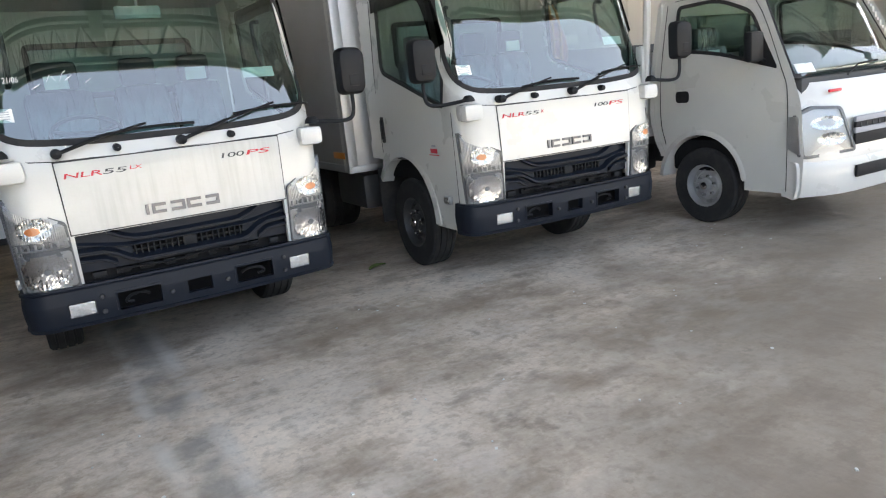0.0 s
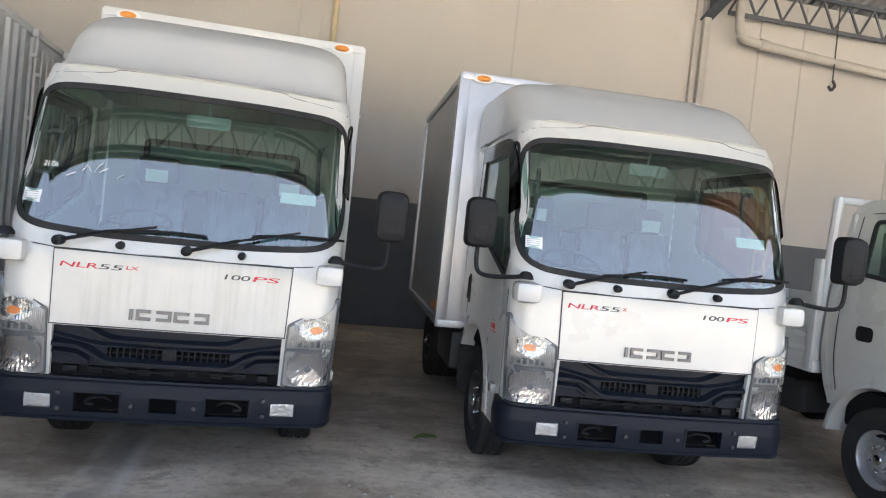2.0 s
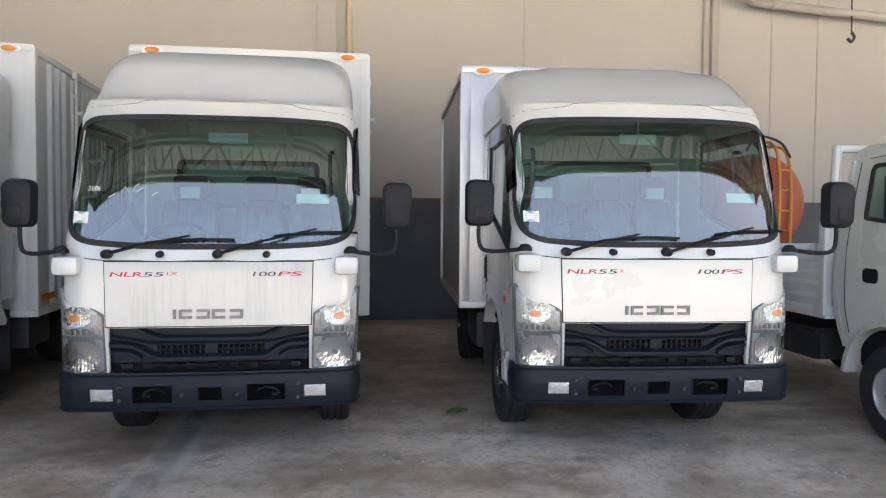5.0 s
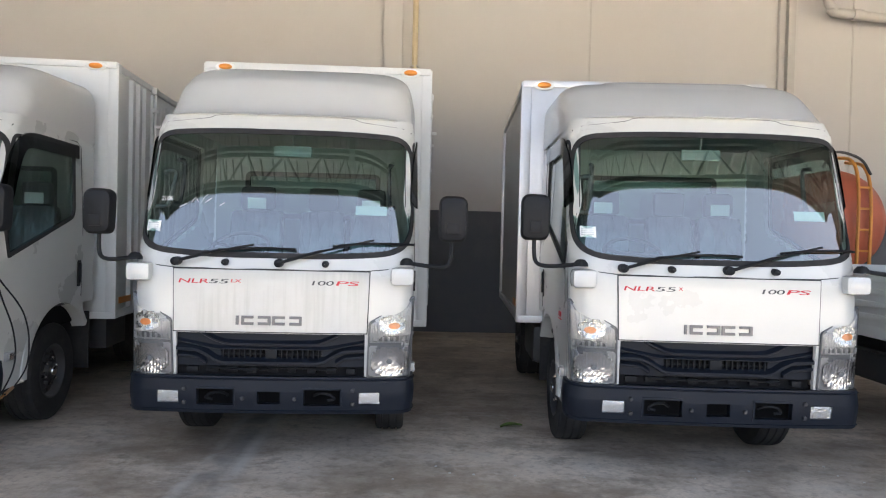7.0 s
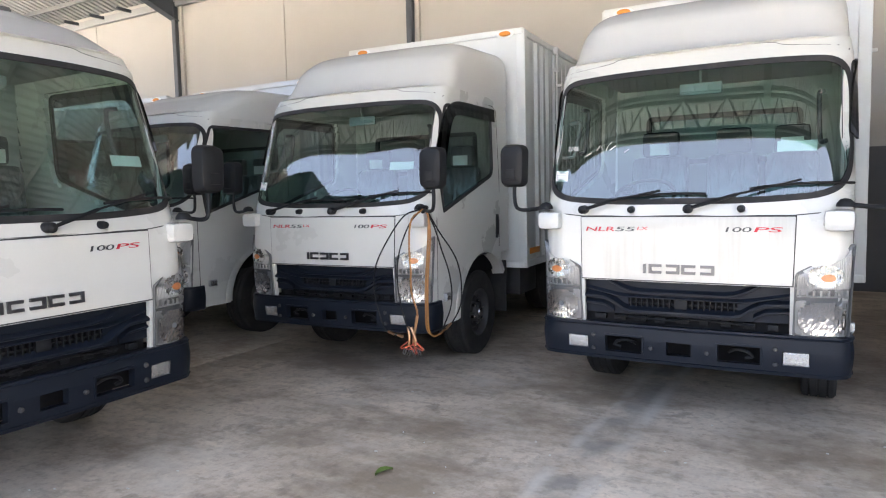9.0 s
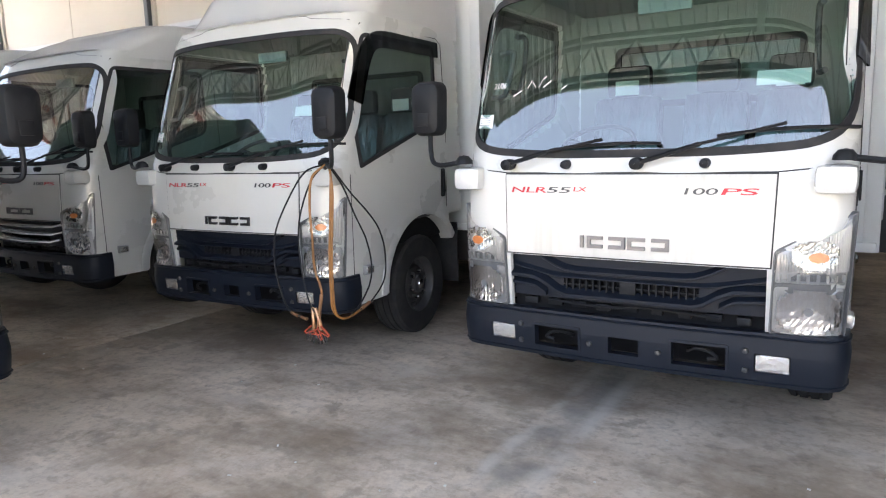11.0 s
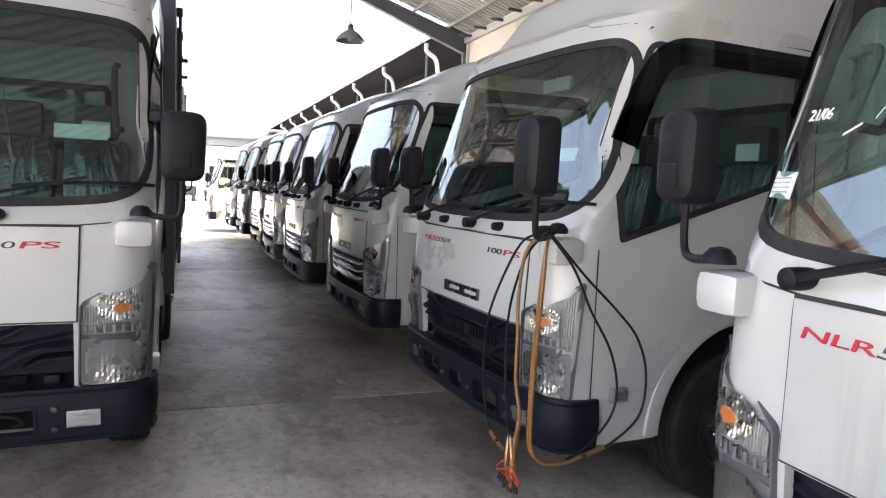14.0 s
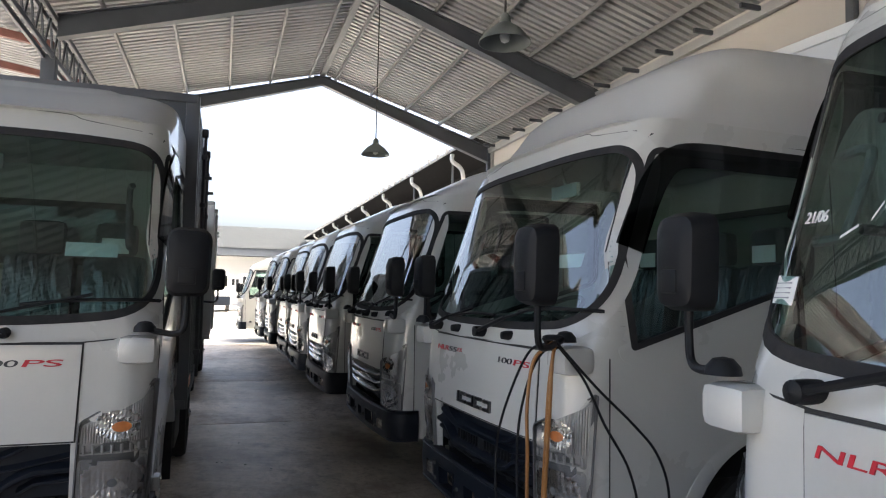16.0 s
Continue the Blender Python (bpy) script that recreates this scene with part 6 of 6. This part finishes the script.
    for z in (0.865, 0.775):
        part("grille_bar", one_box((0, -1.315, z), (0.84, 0.035, 0.045), 0.012), M_GREYTXT, gr, "grey grille bar")
    for k in range(9):
        part("grille_fin", one_box((-0.34 + 0.085 * k, -1.318, 0.82), (0.012, 0.02, 0.06), 0.003), M_CHASSIS, gr)
    part("red_mark", one_box((-0.50, -1.165, 1.105), (0.16, 0.02, 0.022), 0.003), M_RED, t)
    part("grille_slot", one_box((0, -1.335, 0.45), (0.8, 0.03, 0.10), 0.012), M_PLASTIC, t)

    def screen(x, q, o=0.0):
        y, z = -1.12 + 0.50 * q, 1.20 + 0.73 * q
        w = pk(y, z)
        return Vector((x * w, y + 0.19 * abs(x) ** 4 - 0.8 * o, z + 0.6 * o))
    so = rounded([(-0.98, 0.02), (0.98, 0.02), (0.94, 1.0), (-0.94, 1.0)], [0.08] * 4, 5)
    ws = part("windscreen", slab(bmesh.new(), so, screen, 0.0, 0.004, 5), M_GLASS, t)
    ws.visible_shadow = False
    part("windscreen_border", band(bmesh.new(), so, shrunk(so, 0.05), screen, -0.004, 0.012), M_RUBBER, ws)
    for x in (-0.35, 0.3):
        part("wiper", tube(bmesh.new(), [screen(x, 0.0, 0.02), screen(x + 0.25, 0.10, 0.02), screen(x + 0.62, 0.12, 0.018)], 0.009, 6), M_PLASTIC, ws)
    part("roof_panel", one_box((0, -0.03, 2.0), (1.42, 1.02, 0.05), 0.02), M_PAINT, t)
    part("cab_back", plate(bmesh.new(), ticks(-0.76, 0.76, 0.1, -0.5, 0.5), ticks(0.6, 1.98, 0.1, 1.5, 1.85), lambda x, z: not (abs(x) < 0.5 and 1.5 < z < 1.85), flat_xz(0.50), 0.03), M_PAINT, t)
    part("rear_window", one_box((0, 0.49, 1.675), (1.02, 0.01, 0.37)), M_SIDEGLASS, t)
    part("cab_floor", one_box((0, -0.35, 0.58), (1.5, 1.5, 0.30), 0.04), M_VOID, t)
    part("dashboard", one_box((0, -0.82, 1.12), (1.5, 0.4, 0.22), 0.06), M_DARKTRIM, t)
    for x in (-0.38, 0.38):
        bm = one_box((x, 0.02, 0.95), (0.46, 0.46, 0.16), 0.05)
        box(bm, (x, 0.30, 1.28), (0.46, 0.14, 0.56), 0.06)
        box(bm, (x, 0.33, 1.64), (0.28, 0.10, 0.20), 0.05)
        st = part("cab_seat", bm, M_SEAT, t, "grey seat wrapped in clear plastic")
        part("paper_tag", one_box((x, 0.22, 1.45), (0.16, 0.006, 0.14)), M_WHITE, st, "white paper tag on the seat")
    part("sun_sticker", slab(bmesh.new(), [Vector(p) for p in ((-0.90, 0.08), (-0.72, 0.08), (-0.72, 0.18), (-0.90, 0.18))], screen, 0.005, 0.007, 1), M_WHITE, ws, "white printed paper sticker")
    # bed
    bed = part("bed_floor", one_box((0, 1.95, 0.80), (1.70, 2.6, 0.10), 0.01), M_BOX, t)
    for s in (1, -1):
        sd = part("drop_side", one_box((s * 0.835, 1.95, 1.06), (0.03, 2.58, 0.44), 0.008), M_BOX, bed, "white pressed steel drop side")
        for k in range(4):
            part("press_rib", one_box((s * 0.855, 1.95, 0.92 + 0.10 * k), (0.022, 2.45, 0.045), 0.01), M_BOX, sd)
        part("corner_post", one_box((s * 0.83, 0.70, 1.20), (0.07, 0.08, 0.85), 0.01), M_BOX, bed)
        part("guard_post", tube(bmesh.new(), [(s * 0.80, 0.68, 1.2), (s * 0.80, 0.63, 2.10)], 0.035, 8), M_BOX, bed)
        part("underrun_rail", one_box((s * 0.72, 1.3, 0.50), (0.05, 0.9, 0.22), 0.01), M_CHASSIS, t)
    part("guard_bar", tube(bmesh.new(), [(-0.80, 0.63, 2.08), (0.80, 0.63, 2.08)], 0.03, 8), M_BOX, bed)
    part("headboard", one_box((0, 0.70, 1.20), (1.6, 0.04, 0.72), 0.01), M_BOX, bed)
    part("tailboard", one_box((0, 3.24, 1.06), (1.64, 0.03, 0.44), 0.008), M_BOX, bed)
    part("snorkel", tube(bmesh.new(), curve_pts([(-0.62, 0.58, 0.8), (-0.64, 0.58, 1.5), (-0.62, 0.57, 1.85)], 5), 0.06, 10), M_PLASTIC, t)
    part("chassis_frame", one_box((0, 1.3, 0.52), (0.8, 4.2, 0.16), 0.02), M_CHASSIS, t)
    part("fuel_tank", one_box((-0.55, 1.3, 0.5), (0.35, 0.7, 0.28), 0.05), M_CHASSIS, t)
    # a short snub nose: what lies before the front axle is drawn back
    for ob in t.children_recursive:
        if ob.type == "MESH":
            for v in ob.data.vertices:
                if v.co.y < -0.45:
                    v.co.y = -0.45 + 0.80 * (v.co.y + 0.45)
        if ob.name.split(".")[0] == "wheel":
            ob.location.z -= 0.045
    t.matrix_world = pose(7.08, 4.60, 0.045, 0, 0, -2)
    return t


pickup()

# ---- the orange tank behind the pickup ----
tank = thing("tank_trailer", "orange red tank on a dark frame with a ladder", "tank")
part("shell", lathe(bmesh.new(), [(0.001, -0.20), (0.30, -0.16), (0.52, -0.07), (0.66, 0.05), (0.69, 0.15), (0.69, 1.5), (0.60, 1.65), (0.001, 1.72)], 40, "y", (8.12, 9.05, 1.84)), M_TANK, tank)
part("frame", one_box((7.95, 9.9, 1.02), (1.0, 1.6, 0.45), 0.03), M_CHASSIS, tank)
for s in (1, -1):
    part("leg", one_box((7.95 + s * 0.4, 9.5, 0.4), (0.12, 0.12, 0.85), 0.01), M_CHASSIS, tank)
    part("wheel", lathe(bmesh.new(), [(0.15, -0.1), (0.35, -0.1), (0.38, -0.05), (0.38, 0.05), (0.35, 0.1), (0.15, 0.1)], 24, "x", (7.95 + s * 0.6, 10.3, 0.38)), M_RUBBER, tank)
lad = part("ladder", tube(bmesh.new(), curve_pts([(8.20, 8.80, 1.1), (8.20, 8.80, 2.2), (8.20, 8.95, 2.62), (8.20, 9.4, 2.72)], 5), 0.022, 7), M_LADDER, tank, "orange tubular ladder")
part("stile", tube(bmesh.new(), curve_pts([(8.40, 8.85, 1.1), (8.40, 8.85, 2.1), (8.40, 9.0, 2.55), (8.40, 9.4, 2.66)], 5), 0.022, 7), M_LADDER, lad)
for k in range(5):
    part("rung", tube(bmesh.new(), [(8.20, 8.81, 1.2 + 0.27 * k), (8.40, 8.85, 1.2 + 0.27 * k)], 0.015, 6), M_LADDER, lad)
part("grab_rail", tube(bmesh.new(), curve_pts([(7.9, 9.1, 2.55), (8.0, 9.0, 2.74), (8.3, 8.95, 2.66), (8.42, 8.9, 2.45)], 5), 0.018, 7), M_CHASSIS, tank)


# ---- small things on the floor ----
def leaf(x, y, yaw, material, label, size=0.07):
    bm = bmesh.new()
    rows = []
    for i in range(9):
        q = i / 8
        w = 0.38 * math.sin(math.pi * min(1, q * 0.97 + 0.02)) ** 0.8
        rows.append([bm.verts.new(((q - 0.5) * size * 1.6, e * w * size, 0.006 + 0.012 * abs(e) + 0.012 * math.sin(3 * q))) for e in (-1, 0, 1)])
    for a, b in zip(rows, rows[1:]):
        for k in range(2):
            bm.faces.new((a[k], a[k + 1], b[k + 1], b[k]))
    ob = part("leaf", bm, material)
    tagged(ob, label, "leaf", "fallen leaves")
    ob.matrix_world = pose(x, y, 0, 0, 0, yaw)


leaf(0.508, 3.267, 70, M_LEAF, "small green leaf on the concrete floor")
leaf(3.41, 5.78, 15, M_LEAF, "curled green leaf between two trucks", 0.12)
leaf(1.72, 2.36, 20, M_DRYLEAF, "dry orange leaf on the concrete floor", 0.045)
crumbs = bmesh.new()
rnd = random.Random(3)
for i in range(170):
    box(crumbs, (rnd.uniform(-6, 7), rnd.uniform(0.8, 5), 0.003), (rnd.uniform(0.004, 0.018), rnd.uniform(0.004, 0.014), 0.005), 0, Matrix.Rotation(rnd.uniform(0, 3), 4, "Z"))
tagged(part("crumbs", crumbs, M_CRUMB), "pale grit scattered on the concrete floor", "grit", "", "stuff")

# ---- floor slabs with recessed joints ----
XS = (-17.0, -13.0, -9.4, -5.8, -2.3, 21.2)
YS = (-0.8, 11.2)
for a, b in zip(XS, XS[1:]):
    for c, d in zip(YS, YS[1:]):
        part("slab", one_box(((a + b) / 2, (c + d) / 2, -0.03), (b - a - 0.014, d - c - 0.014, 0.06), 0.004), M_FLOOR, floor)
